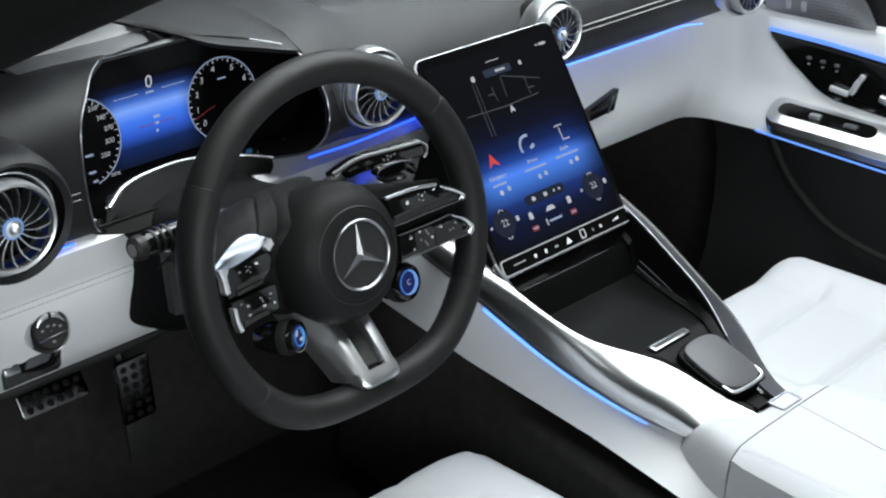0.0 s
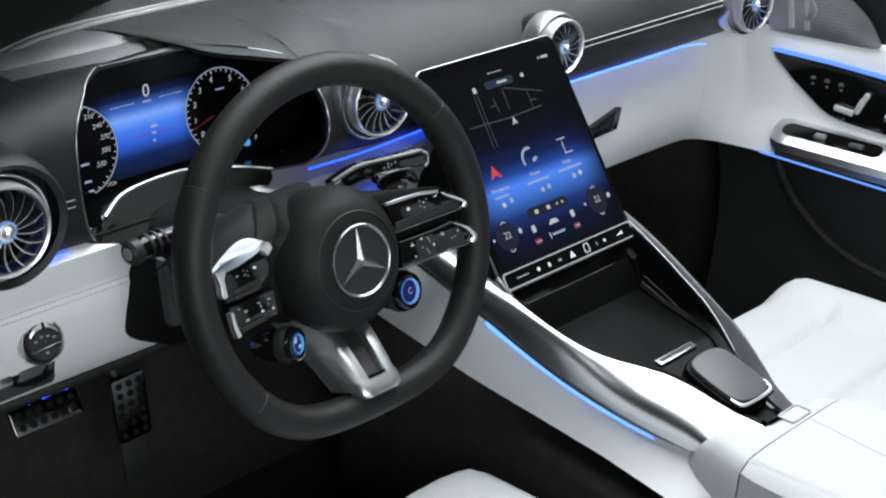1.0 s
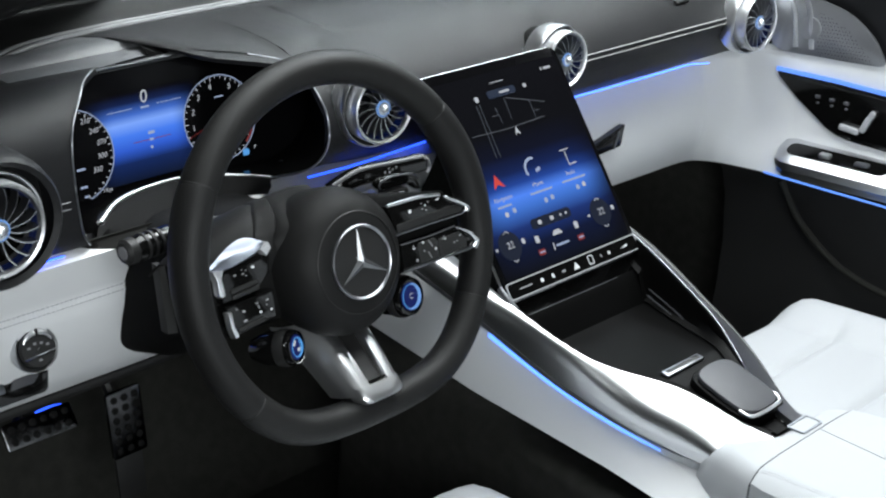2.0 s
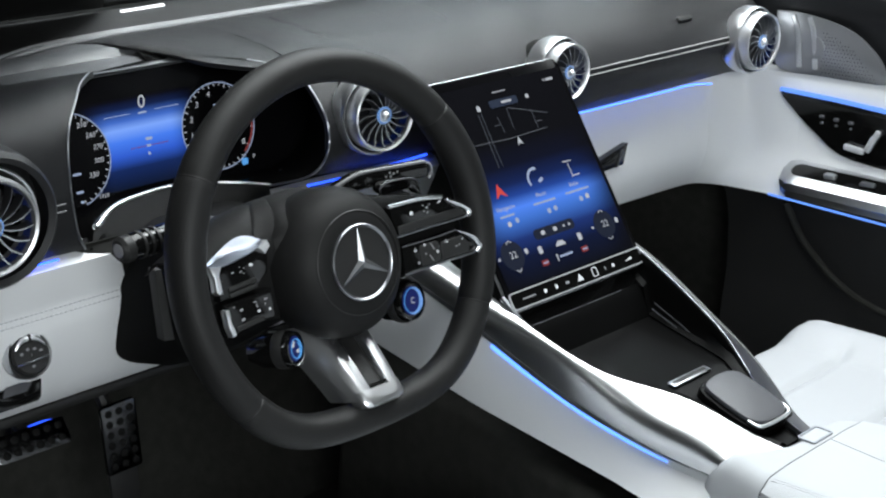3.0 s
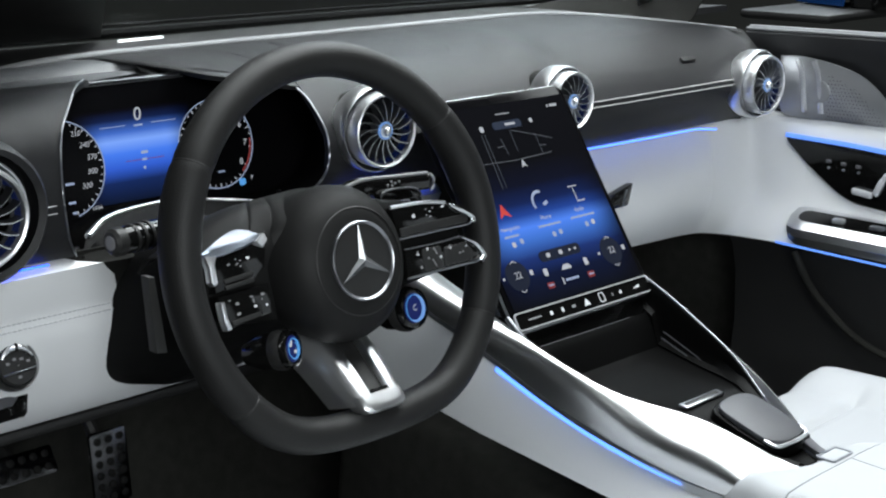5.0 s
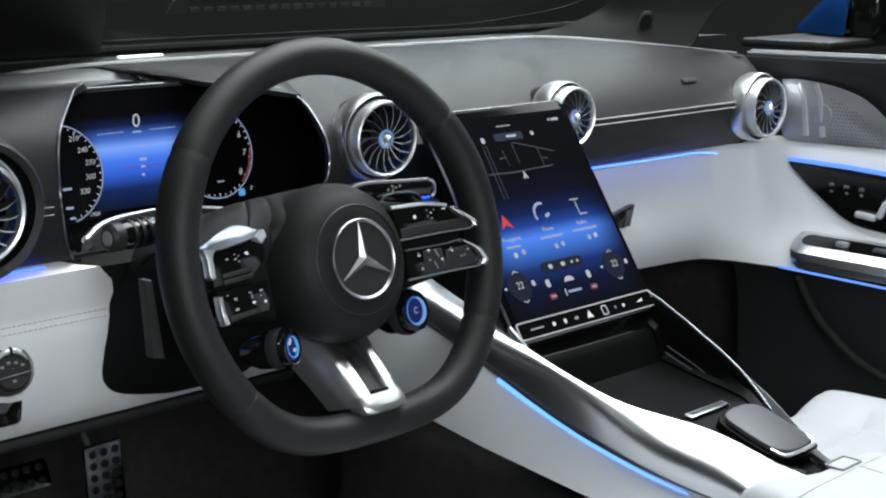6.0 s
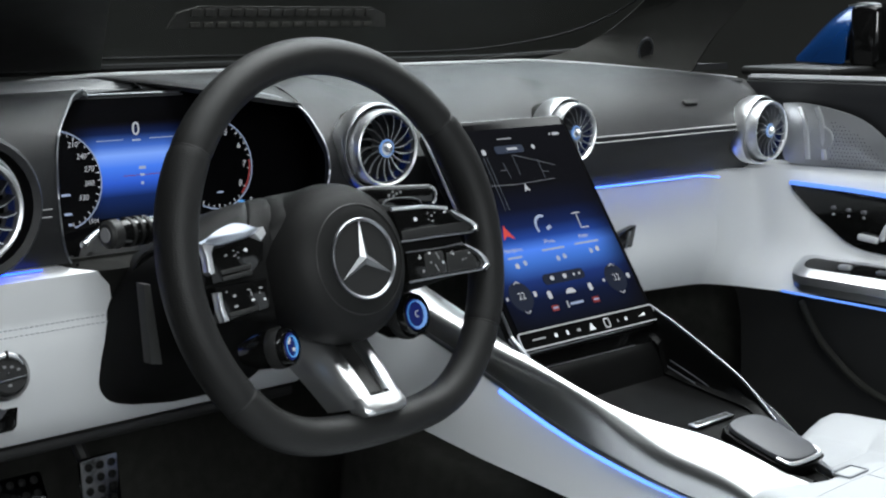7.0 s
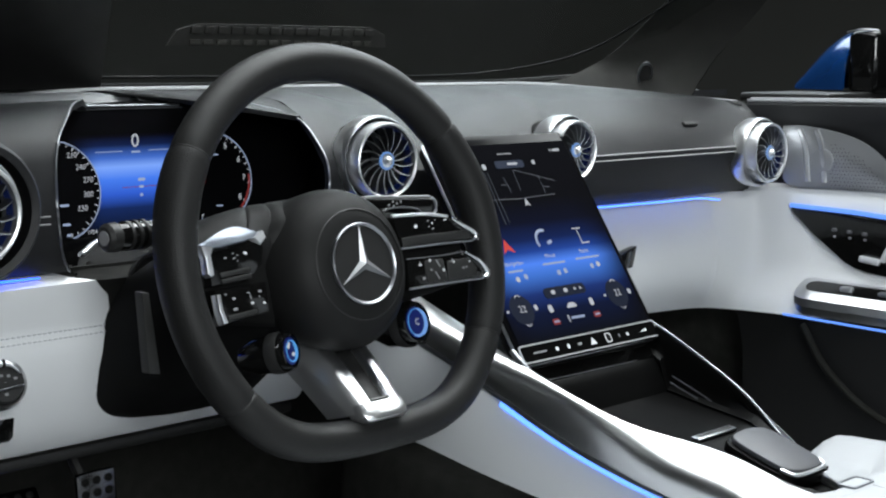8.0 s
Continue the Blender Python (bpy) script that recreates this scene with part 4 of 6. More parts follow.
    # lower metal spoke: forked, with a dark slot
    def fork(side):
        rows = []
        for f in np.linspace(0, 0.94, 18):
            y = -0.062 - 0.074 * f
            z = -0.034 + 0.055 * f + 0.003 * math.sin(math.pi * f)
            xo = (0.028 if side < 0 else 0.0245) - 0.004 * f
            xi = 0.0135 - 0.0025 * f
            wide = ((0.019 if side < 0 else 0.008) * (1 - 0.7 * f) + 0.002)
            rows.append([(side * x, y, zz) for x, zz in ((xo + wide + 0.002, z - 0.034), (xo + wide, z - 0.022), (xo + 0.7 * wide, z - 0.014), (xo + 0.3 * wide, z - 0.0065), (xo + 0.05 * wide, z - 0.0025), (xo - 0.003, z - 0.0004), (xi + 0.003, z), (xi + 0.0008, z - 0.0006), (xi, z - 0.003), (xi - 0.0005, z - 0.014))])
        return shell(rows, 0.0015 if side < 0 else -0.0015)
    sp = part("lower_spoke", fork(-1), RAILM, w, "satin metal lower spoke")
    part("fork", fork(1), RAILM, sp)
    rows = []
    for f, k in ((0.845, 0.0), (0.86, 0.0), (0.90, 0.0), (0.94, 0.0002), (0.97, 0.0008), (0.99, 0.0020), (1.0, 0.0036)):
        hl, hr = 0.0245 - k, 0.0212 - k
        y, z = -0.062 - 0.074 * f, -0.034 + 0.055 * f + 0.003 * math.sin(math.pi * f)
        rows.append([(x, y, z + dz) for x, dz in ((-hl - 0.0022, -0.014), (-hl - 0.0008, -0.006), (-hl + 0.001, -0.0016), (-hl + 0.004, 0.0002), (-0.008, 0.0004), (0.0, 0.0004), (0.008, 0.0004), (hr - 0.004, 0.0002), (hr - 0.001, -0.0016), (hr + 0.0008, -0.006), (hr + 0.0022, -0.014))])
    rows.append([(x, y - 0.0008, z - 0.0016) for x, y, z in rows[-1]])
    rows.append([(x * 0.98, y - 0.0006, z - 0.012) for x, y, z in rows[-1]])
    part("foot_plate", shell(rows, 0.003), RAILM, sp)
    rows = [[(x, -0.062 - 0.066 * f, -0.043 + 0.050 * f) for x in (-0.0118, 0.0, 0.0118)] for f in np.linspace(0, 1, 6)]
    part("slot", shell(rows, 0.003), DARK, sp, "dark slot")
    part("slot_wall", rbox(0.020, 0.002, 0.010, 0.0005, 1, pose(0, -0.1240, 0.009, -35)), GLOSS, sp)
    for u, ww in ((-0.013, 0.005), (-0.009, 0.002), (-0.0055, 0.0035), (-0.001, 0.0045), (0.005, 0.0055), (0.011, 0.0045)):
        part("plate_mark", rbox(ww, 0.0022, 0.0006, 0.0002, 1, pose(u + 0.002, -0.1312, 0.0194, 36)), BLACKTRIM, sp)
    # two round drive-mode knobs
    for x, y, a, turn in ((0.074, -0.0645, "C", 8), (-0.068, -0.070, "", 24)):
        m = pose(x, y, 0, 0, turn, 0) @ Matrix.Diagonal((*((1.0,) * 2 if a else (0.82,) * 2), 1, 1))
        r = 1.0 if a else 0.88
        kn = part("mode_knob", _at(lathe([(0.012, -0.050), (0.0185, -0.036), (0.0195, -0.018), (0.0195, -0.008), (0.0185, -0.005), (0.0165, -0.0045), (0.0160, -0.0065), (0.0004, -0.0065)], 40), m), GLOSS, w, "black rotary knob with blue-lit display")
        part("knob_display", _at(lathe([(0.0138, -0.0058), (0.0137, -0.0054), (0.0003, -0.0054)], 32), m), KNOBBLUE, kn)
        part("knob_ring", _at(tube([(0.0120 * r * math.cos(t), 0.0120 * r * math.sin(t), -0.0048) for t in np.linspace(radians(-120), radians(80), 30)], [0.0006 + (0.0013 if a else 0.0006) * math.sin(math.pi * i / 29) for i in range(30)], 8), m), ICE if a else CYANUI, kn)
        part("knob_ring", _at(tube([(0.0120 * r * math.cos(t), 0.0120 * r * math.sin(t), -0.0048) for t in np.linspace(radians(85), radians(235), 24)], 0.0004, 8), m), CYANUI, kn)
        part("knob_collar", _at(lathe([(0.0205, -0.022), (0.0212, -0.018), (0.0212, -0.014), (0.0205, -0.011)], 40), m), DARK, kn)
        if a:
            part("letter", _at(words(a, 0.0085, 0, 0, -0.0045), m), WHITEUI, kn)
        else:
            for u, v, ww in ((-0.0055, 0.0045, 0.0045), (-0.003, 0.0072, 0.0030), (0.003, -0.0035, 0.0062)):
                part("symbol", _at(bar(ww, 0.0038, u, v, -0.0046), m), WHITEUI, kn)
            part("symbol_arc", _at(stroke(arc(0.007, -60, 60, 12, 0, 0), 0.0012, -0.0046), m), CYANUI, kn)
    rows = [[(0.055 + 0.05 * f, -0.045 - 0.028 * f - 0.012 * v, -0.020 - 0.01 * f) for v in np.linspace(-1, 1, 5)] for f in np.linspace(0, 1, 5)]
    part("knob_bracket", shell(rows, 0.008), DARK, w)


def _at(bm, m):
    bm.transform(m)
    return bm


KNOBBLUE = glow("knob_blue", (0.008, 0.05, 0.6), 0.16)
steering_wheel()


def column():
    t = thing("steering_column", "black plastic steering column shroud", "steering column")
    rows = []
    for y, cx, cz, hx, hz in ((0.33, -0.352, 0.525, 0.098, 0.088), (0.29, -0.352, 0.525, 0.096, 0.082), (0.25, -0.352, 0.530, 0.088, 0.078), (0.20, -0.354, 0.552, 0.070, 0.070), (0.14, -0.355, 0.580, 0.056, 0.060), (0.09, -0.356, 0.605, 0.050, 0.052), (0.055, -0.3565, 0.614, 0.047, 0.047)):
        rows.append([(cx + hx * math.copysign(abs(math.cos(a)) ** 0.55, math.cos(a)), y, cz + hz * math.copysign(abs(math.sin(a)) ** 0.6, math.sin(a))) for a in np.linspace(0, 2 * math.pi, 40, endpoint=False)])
    part("shroud", grid(rows, closed_v=True, caps=True), BLACKTRIM, t)
    part("side_trim", _at(plate([(-0.4397, 0.5080), (-0.4275, 0.5057), (-0.4377, 0.5815), (-0.4449, 0.5825)], 0.012, 0.0, 0.001), basis((0, 0.200, 0), (1, 0, 0), (0, 0, 1), (0, -1, 0))), PADDLEM, t, "dark grey column trim")
    st = thing("indicator_stalk", "black indicator stalk with ribbed end and silver marks", "stalk")
    part("arm", tube(spline([(-0.40, 0.115, 0.640), (-0.44, 0.120, 0.645), (-0.480, 0.118, 0.647)], 10), [0.0075 + 0.0002 * i for i in range(10)], 16), DARK, st)
    part("grip", tube([(-0.478, 0.1185, 0.647), (-0.484, 0.118, 0.647), (-0.520, 0.1145, 0.6465), (-0.526, 0.114, 0.6465)], [0.009, 0.0112, 0.0118, 0.0105], 20), GLOSS, st)
    for k in range(3):
        part("grip_rib", tube([(-0.497 - 0.008 * k, 0.1166 - 0.0008 * k, 0.6466), (-0.500 - 0.008 * k, 0.1163 - 0.0008 * k, 0.6466)], 0.0125, 20), DARK, st)
    part("end_cap", tube([(-0.525, 0.1140, 0.6465), (-0.533, 0.1132, 0.6465), (-0.536, 0.1129, 0.6465)], [0.0122, 0.0118, 0.009], 20), DARK, st)
    part("end_mark", tube([(-0.5355, 0.1129, 0.6465), (-0.5366, 0.1128, 0.6465)], 0.0062, 16), DPRINT, st)
    for k in range(3):
        part("symbol", rbox(0.006, 0.002, 0.0035, 0.0006, 1, pose(-0.452 - 0.011 * k, 0.1095, 0.650)), PRINT, st)
    g = thing("gear_selector_stalk", "gloss black and satin selector stalk beside the column", "stalk")
    ridge = spline([(-0.296, 0.112, 0.650), (-0.2785, 0.108, 0.6575), (-0.2615, 0.105, 0.6612), (-0.2208, 0.103, 0.6592), (-0.1838, 0.101, 0.6575)], 24)
    rows = []
    for k, p in enumerate(ridge):
        h = 0.016 * min(1.0, 0.35 + k / 9)
        rows.append([p + Vector((0, dy, dz * h)) for dy, dz in ((0.012, -0.2), (0.010, 0.05), (0.004, 0.10), (-0.001, 0.0), (-0.004, -0.25), (-0.004, -0.85), (-0.001, -1.0), (0.010, -1.0))])
    part("arm", grid(rows, closed_v=True, caps=True), GLOSS, g)
    part("top_line", tube([p + Vector((0, -0.0005, 0.0004)) for p in ridge], [0.0022 - 0.0006 * i / 23 for i in range(24)], 10), RIDGE, g, "grey upper ridge")
    part("end_trim", tube(spline([(-0.1835, 0.0975, 0.6575), (-0.1785, 0.0975, 0.6535), (-0.1775, 0.0975, 0.6450), (-0.1815, 0.0975, 0.6405)], 14), 0.0013, 8), BRIGHT, g, "silver end edge")
    part("end_cap", rbox(0.008, 0.012, 0.015, 0.003, 3, pose(-0.1825, 0.104, 0.6490)), GLOSS, g)
    part("root", tube([(-0.315, 0.115, 0.625), (-0.285, 0.112, 0.645)], [0.014, 0.009], 14), DARK, g)
    o = [(p.x, p.z) for p in spline([(-0.252, 0, 0.6400), (-0.257, 0, 0.6455), (-0.252, 0, 0.6508), (-0.236, 0, 0.6520), (-0.213, 0, 0.6490), (-0.203, 0, 0.6400), (-0.199, 0, 0.6300)], 22)] + [(-0.206, 0.6310), (-0.212, 0.6380), (-0.238, 0.6400)]
    b = bmesh.new()
    add(b, plate([(x, z) for x, z in o], 0.010, 0.0, 0.0015))
    part("lever", _at(b, basis((0, 0.088, 0), (1, 0, 0), (0, 0, 1), (0, -1, 0))), GLOSS, g, "gloss black bent lever")
    part("lever_edge", tube([(x, 0.0875, z) for x, z in o[2:18]], 0.0009, 8), GREYPAD, g)
    part("lever_foot", rbox(0.030, 0.016, 0.006, 0.002, 2, pose(-0.232, 0.094, 0.634, 0, 6, 0)), DARK, g)
    part("lever_mark", rbox(0.008, 0.002, 0.004, 0.001, 1, pose(-0.229, 0.0845, 0.6335, 0, 6, 0)), DSATIN, g)
    for k, (dx, dz) in enumerate(((0, 0), (0.005, 0.003), (0.006, -0.001), (0.010, 0.001), (0.015, 0.002))):
        part("symbol", rbox(0.0026, 0.0006, 0.0022, 0.0003, 1, pose(-0.238 + dx, 0.0988, 0.6535 + dz)), DPRINT, g)


column()


# ---- light switch and parking brake switch on the knee panel ----
def switches():
    m = basis((-0.548, 0.270, 0.505), (1, 0, 0), (0, 0.32, 0.947), (0, -0.947, 0.32))
    t = thing("light_switch", "round headlight rotary switch with chrome ring", "switch", m)
    part("bezel", lathe([(0.0235, -0.006), (0.0235, 0.003), (0.0222, 0.006), (0.0205, 0.0045), (0.0200, -0.002)], 48), HANDLE, t)
    part("dial", lathe([(0.0200, 0.0), (0.0195, 0.007), (0.0175, 0.009), (0.0004, 0.0095)], 40), DARK, t)
    part("dial_arc", tube(arc3(0.0165, 20, 150, 0.0095), [0.0008 + 0.0022 * math.sin(math.pi * i / 29) for i in range(30)], 8), HANDLE, t, "bright metal upper arc")
    part("mode_mark", rbox(0.003, 0.007, 0.003, 0.0008, 1, pose(0.001, 0.0165, 0.0115)), DARK, t)
    part("grip_bar", rbox(0.034, 0.0014, 0.002, 0.0006, 1, pose(0, -0.006, 0.0098, 0, 0, 4)), DSATIN, t)
    for x, y in ((-0.010, 0.003), (-0.003, 0.006), (0.004, 0.005), (0.010, 0.002), (-0.001, -0.011)):
        part("symbol", bar(0.0035, 0.0024, x, y, 0.0100), DPRINT, t)
    m = basis((-0.560, 0.292, 0.462), (1, 0, 0), (0, 0.42, 0.907), (0, -0.907, 0.42))
    b = thing("parking_brake_switch", "gloss black parking brake switch with metal rocker", "switch", m)
    part("bezel", plate([(-0.036, -0.016), (0.026, -0.016), (0.030, -0.013), (0.0385, 0.0120), (0.036, 0.0145), (-0.030, 0.0145)], 0.006, 0.003, 0.0015), GLOSS, b)
    part("rocker", plate([(-0.010, -0.004), (0.016, -0.004), (0.024, 0.003), (0.010, 0.0075), (-0.004, 0.006)], 0.004, 0.0055, 0.001), GREYPAD, b)
    part("rocker", rbox(0.018, 0.010, 0.006, 0.002, 2, pose(-0.024, 0.001, 0.004)), DSATIN, b)
    part("symbol", bar(0.007, 0.0026, -0.013, 0.0085, 0.0036), PRINT, b)


def arc3(r, a0, a1, z, n=30):
    return [(x, y, z) for x, y in arc(r, a0, a1, n)]


switches()


# ---- portrait touch screen ----
UPV = Vector((0, 0.139, 0.213)).normalized()
SCREEN = basis((0, 0.044, 0.492), (1, 0, 0), UPV, Vector((1, 0, 0)).cross(UPV))


def touch_screen():
    t = thing("touch_screen", "tall portrait touch screen with lit blue map menu", "touch screen", SCREEN)
    W, H = 0.224, 0.262
    o = rrect(W, H, 0.011, 8, 0, H / 2 - 0.004)
    part("casing", plate(scaled(o, 1.006, 0, H / 2), 0.0035, -0.0012, 0.0012), SATIN, t, "slim satin metal frame")
    part("back_shell", plate(scaled(o, 0.97, 0, H / 2), 0.012, -0.0040, 0.002), BLACKTRIM, t)
    part("glass", plate(o, 0.004, 0.0, 0.001), PANEL, t)
    st = [(0, (0.001, 0.002, 0.005)), (0.13, (0.002, 0.006, 0.03)), (0.22, (0.010, 0.03, 0.16)), (0.31, (0.05, 0.17, 0.62)), (0.37, (0.08, 0.24, 0.90)), (0.43, (0.014, 0.055, 0.30)), (0.49, (0.004, 0.014, 0.08)), (0.58, (0.0008, 0.0022, 0.012)), (0.70, (0.0002, 0.0003, 0.0006)), (1, (0.0002, 0.0003, 0.0005))]
    G = display("map_glow", st, 1, 0.018, 0.245, 1.0, 0, -0.004, 0.128)
    part("lit_panel", grid([[(x, y, 0.0008) for y in np.linspace(0.018, 0.246, 16)] for x in np.linspace(-0.105, 0.105, 12)]), G, t, smooth=False)
    z = 0.0014
    for body, x, y, s in (("Navigation", -0.062, 0.105, 0.0066), ("Phone", -0.003, 0.1085, 0.0066), ("Radio", 0.053, 0.1085, 0.0066)):
        part("caption", words(body, s, x, y, z), WHITEUI, t)
    for x, y, w in ((-0.064, 0.0965, 0.022), (-0.002, 0.0995, 0.036), (0.054, 0.1005, 0.040)):
        part("caption_line", bar(w, 0.0022, x, y, z), DIMUI, t)
    part("arrow", plate([(-0.0615, 0.133), (-0.052, 0.117), (-0.0615, 0.1215), (-0.069, 0.117)], 0.0004, z + 0.0004), REDUI, t, "red navigation arrow")
    part("arrow", plate([(-0.001, 0.178), (0.003, 0.1685), (-0.001, 0.171), (-0.005, 0.1685)], 0.0004, z + 0.0004), WHITEUI, t)
    part("phone_symbol", stroke(arc(0.0125, 70, 205, 20, 0.000, 0.126), 0.0032, z), DIMUI, t)
    part("phone_symbol", bar(0.008, 0.004, 0.006, 0.124, z, 20), DIMUI, t)
    for p in ([(0.057, 0.117), (0.057, 0.134)], [(0.050, 0.136), (0.064, 0.136)], [(0.057, 0.118), (0.069, 0.118)]):
        part("radio_symbol", stroke(p, 0.0013, z), WHITEUI, t)
    # map roads
    for p in ([(-0.045, 0.213), (-0.047, 0.150)], [(-0.040, 0.213), (-0.041, 0.150)], [(-0.070, 0.180), (-0.012, 0.178), (0.050, 0.180)], [(0.0, 0.213), (-0.001, 0.188)], [(0.002, 0.213), (0.060, 0.196)],
              [(-0.019, 0.205), (-0.017, 0.186)], [(0.036, 0.205), (0.036, 0.182)], [(-0.019, 0.196), (-0.028, 0.196)], [(0.036, 0.190), (0.046, 0.189)]):
        part("road_line", stroke(p, 0.0009, z), ROADUI, t)
    part("search_field", plate(rrect(0.045, 0.009, 0.003, 4, 0, 0.2205), 0.0005, z), SEARCHM, t)
    part("caption_line", bar(0.016, 0.0026, 0.004, 0.2205, z + 0.0006), WHITEUI, t)
    part("symbol", bar(0.0055, 0.0065, -0.041, 0.219, z), WHITEUI, t)
    part("symbol", bar(0.0045, 0.005, 0.039, 0.221, z), WHITEUI, t)
    part("caption_line", bar(0.022, 0.0009, -0.001, 0.2335, z), WHITEUI, t)
    part("caption_line", bar(0.012, 0.003, 0.085, 0.2345, z), WHITEUI, t)
    part("symbol", bar(0.002, 0.003, 0.075, 0.2345, z), WHITEUI, t)
    for x, y in ((-0.066, 0.087), (-0.053, 0.089), (-0.001, 0.088), (0.010, 0.089), (0.055, 0.090), (0.066, 0.091)):
        part("symbol", plate(rrect(0.0052, 0.0058, 0.002, 3, x, y), 0.0004, z + 0.0002), WHITEUI if x < -0.06 or x > 0.06 else DIMUI, t)
    # climate bar
    part("climate_pill", plate(rrect(0.066, 0.012, 0.005, 5, -0.005, 0.067), 0.0006, z), DIALM, t)
    for x in (-0.025, -0.005, 0.010, 0.019):
        part("symbol", plate(rrect(0.0055 if x < 0 else 0.003, 0.0048 if x < 0 else 0.003, 0.0014, 3, x, 0.067), 0.0004, z + 0.0012), WHITEUI, t)
    for s in (-1, 1):
        x = 0.077 * s - 0.003
        part("temperature_dial", plate(arc(0.0165, 0, 352, 36, x, 0.054), 0.0005, z), DIALM, t)
        part("temperature", words("22", 0.011, x, 0.054, z + 0.0012), WHITEUI, t)
        part("chevron", stroke([(x - 0.004, 0.068), (x, 0.0705), (x + 0.004, 0.068)], 0.0011, z + 0.001), WHITEUI, t)
        part("chevron", stroke([(x - 0.004, 0.0375), (x, 0.035), (x + 0.004, 0.0375)], 0.0011, z + 0.001), WHITEUI, t)
        part("symbol", plate(rrect(0.0045, 0.006, 0.0015, 3, x + 0.021 * 1, 0.054), 0.0004, z + 0.0004), WHITEUI, t)
        part("symbol", plate(rrect(0.003, 0.003, 0.001, 3, x - 0.021, 0.054), 0.0004, z + 0.0004), WHITEUI, t)
        part("seat_symbol", plate(rrect(0.006, 0.0085, 0.002, 3, 0.033 * s - 0.005, 0.050), 0.0004, z), WHITEUI, t)
        part("mode_tile", plate(rrect(0.010, 0.0065, 0.001, 2, 0.033 * s - 0.005, 0.035), 0.0004, z), DREDUI, t, "dim red tile")
        part("caption_line", bar(0.008, 0.0018, 0.033 * s - 0.005, 0.035, z + 0.0006), DIMUI, t)
    part("car_symbol", plate([(-0.013, 0.0475), (0.003, 0.0475), (0.002, 0.0505), (-0.001, 0.053), (-0.008, 0.053), (-0.011, 0.0505)], 0.0004, z), WHITEUI, t)
    part("caption_line", bar(0.021, 0.0026, -0.003, 0.036, z), DIMUI, t)
    part("caption_line", bar(0.0016, 0.008, -0.0175, 0.036, z), WHITEUI, t)
    # framed row of buttons along the lower edge
    bx = rrect(0.221, 0.0195, 0.0045, 5, 0, 0.0068)
    part("button_bar", plate(bx, 0.003, 0.0018), GLOSS, t)
    part("bar_frame", ring_plate(bx, rrect(0.2180, 0.0165, 0.0035, 5, 0, 0.0068), 0.0016, 0.0026), BRIGHT, t, "thin bright frame")
    z = 0.0024
    part("symbol", bar(0.020, 0.0018, -0.082, 0.0068, z), DPRINT, t)
    for x, w, h in ((-0.056, 0.0045, 0.0045), (-0.038, 0.0035, 0.005), (-0.020, 0.006, 0.003), (0.045, 0.002, 0.004), (0.059, 0.0038, 0.0038)):
        part("symbol", bar(w, h, x, 0.0065, z), DPRINT if x in (0.045, -0.020) else PRINT, t)
    part("warning_symbol", plate([(-0.0035, 0.0030), (0.0065, 0.0030), (0.0015, 0.0110)], 0.0004, z), PRINT, t)
    part("symbol_frame", ring_plate(rrect(0.009, 0.011, 0.0025, 4, 0.027, 0.0068), rrect(0.0068, 0.0088, 0.0018, 4, 0.027, 0.0068), 0.0004, z), PRINT, t)
    part("symbol", plate([(0.080, 0.0055), (0.092, 0.0055), (0.092, 0.0090)], 0.0004, z), PRINT, t)


SEARCHM = glow("search_field", (0.05, 0.09, 0.2), 0.25)
touch_screen()


# ---- centre console ----
RAIL = [  # y, inner x, inner z, outer x, outer z
    (-0.230, 0.028, 0.3945, 0.066, 0.3800), (-0.205, 0.036, 0.3985, 0.078, 0.3790), (-0.18, 0.044, 0.4060, 0.094, 0.3790), (-0.14, 0.062, 0.4240, 0.119, 0.3890), (-0.108, 0.079, 0.4390, 0.133, 0.4020),
    (-0.083, 0.087, 0.4520, 0.141, 0.4115), (-0.04, 0.0945, 0.4700, 0.1495, 0.4275), (0.0, 0.104, 0.4850, 0.155, 0.4460), (0.055, 0.114, 0.5040, 0.160, 0.4720), (0.12, 0.118, 0.5260, 0.162, 0.4960), (0.20, 0.121, 0.5560, 0.164, 0.5260), (0.26, 0.122, 0.578, 0.166, 0.548)]


RAIL_LEFT = [
    (-0.238, 0.006, 0.3915, 0.066, 0.3690), (-0.21, 0.013, 0.3965, 0.069, 0.3700), (-0.184, 0.029, 0.4110, 0.073, 0.3715), (-0.15, 0.036, 0.4225, 0.082, 0.3780), (-0.115, 0.047, 0.4300, 0.091, 0.3870), (-0.094, 0.068, 0.4370, 0.096, 0.3935),
    (-0.073, 0.091, 0.4465, 0.1005, 0.4000), (-0.045, 0.106, 0.4610, 0.1055, 0.4100), (-0.008, 0.114, 0.4750, 0.1105, 0.4235), (0.030, 0.1145, 0.4875, 0.1175, 0.4415), (0.068, 0.1145, 0.5000, 0.1255, 0.4615), (0.12, 0.117, 0.5220, 0.137, 0.4880), (0.20, 0.121, 0.552, 0.150, 0.5200), (0.26, 0.122, 0.575, 0.160, 0.545)]


def rail_at(y, s=1):
    """Smooth curve through the rail's stations, eased along its length."""
    q = [(_rail(y + 0.010 * k, s), math.exp(-0.16 * k * k)) for k in range(-4, 5)]
    w = sum(b for a, b in q)
    return [sum(a[n] * b for a, b in q) / w for n in range(4)]


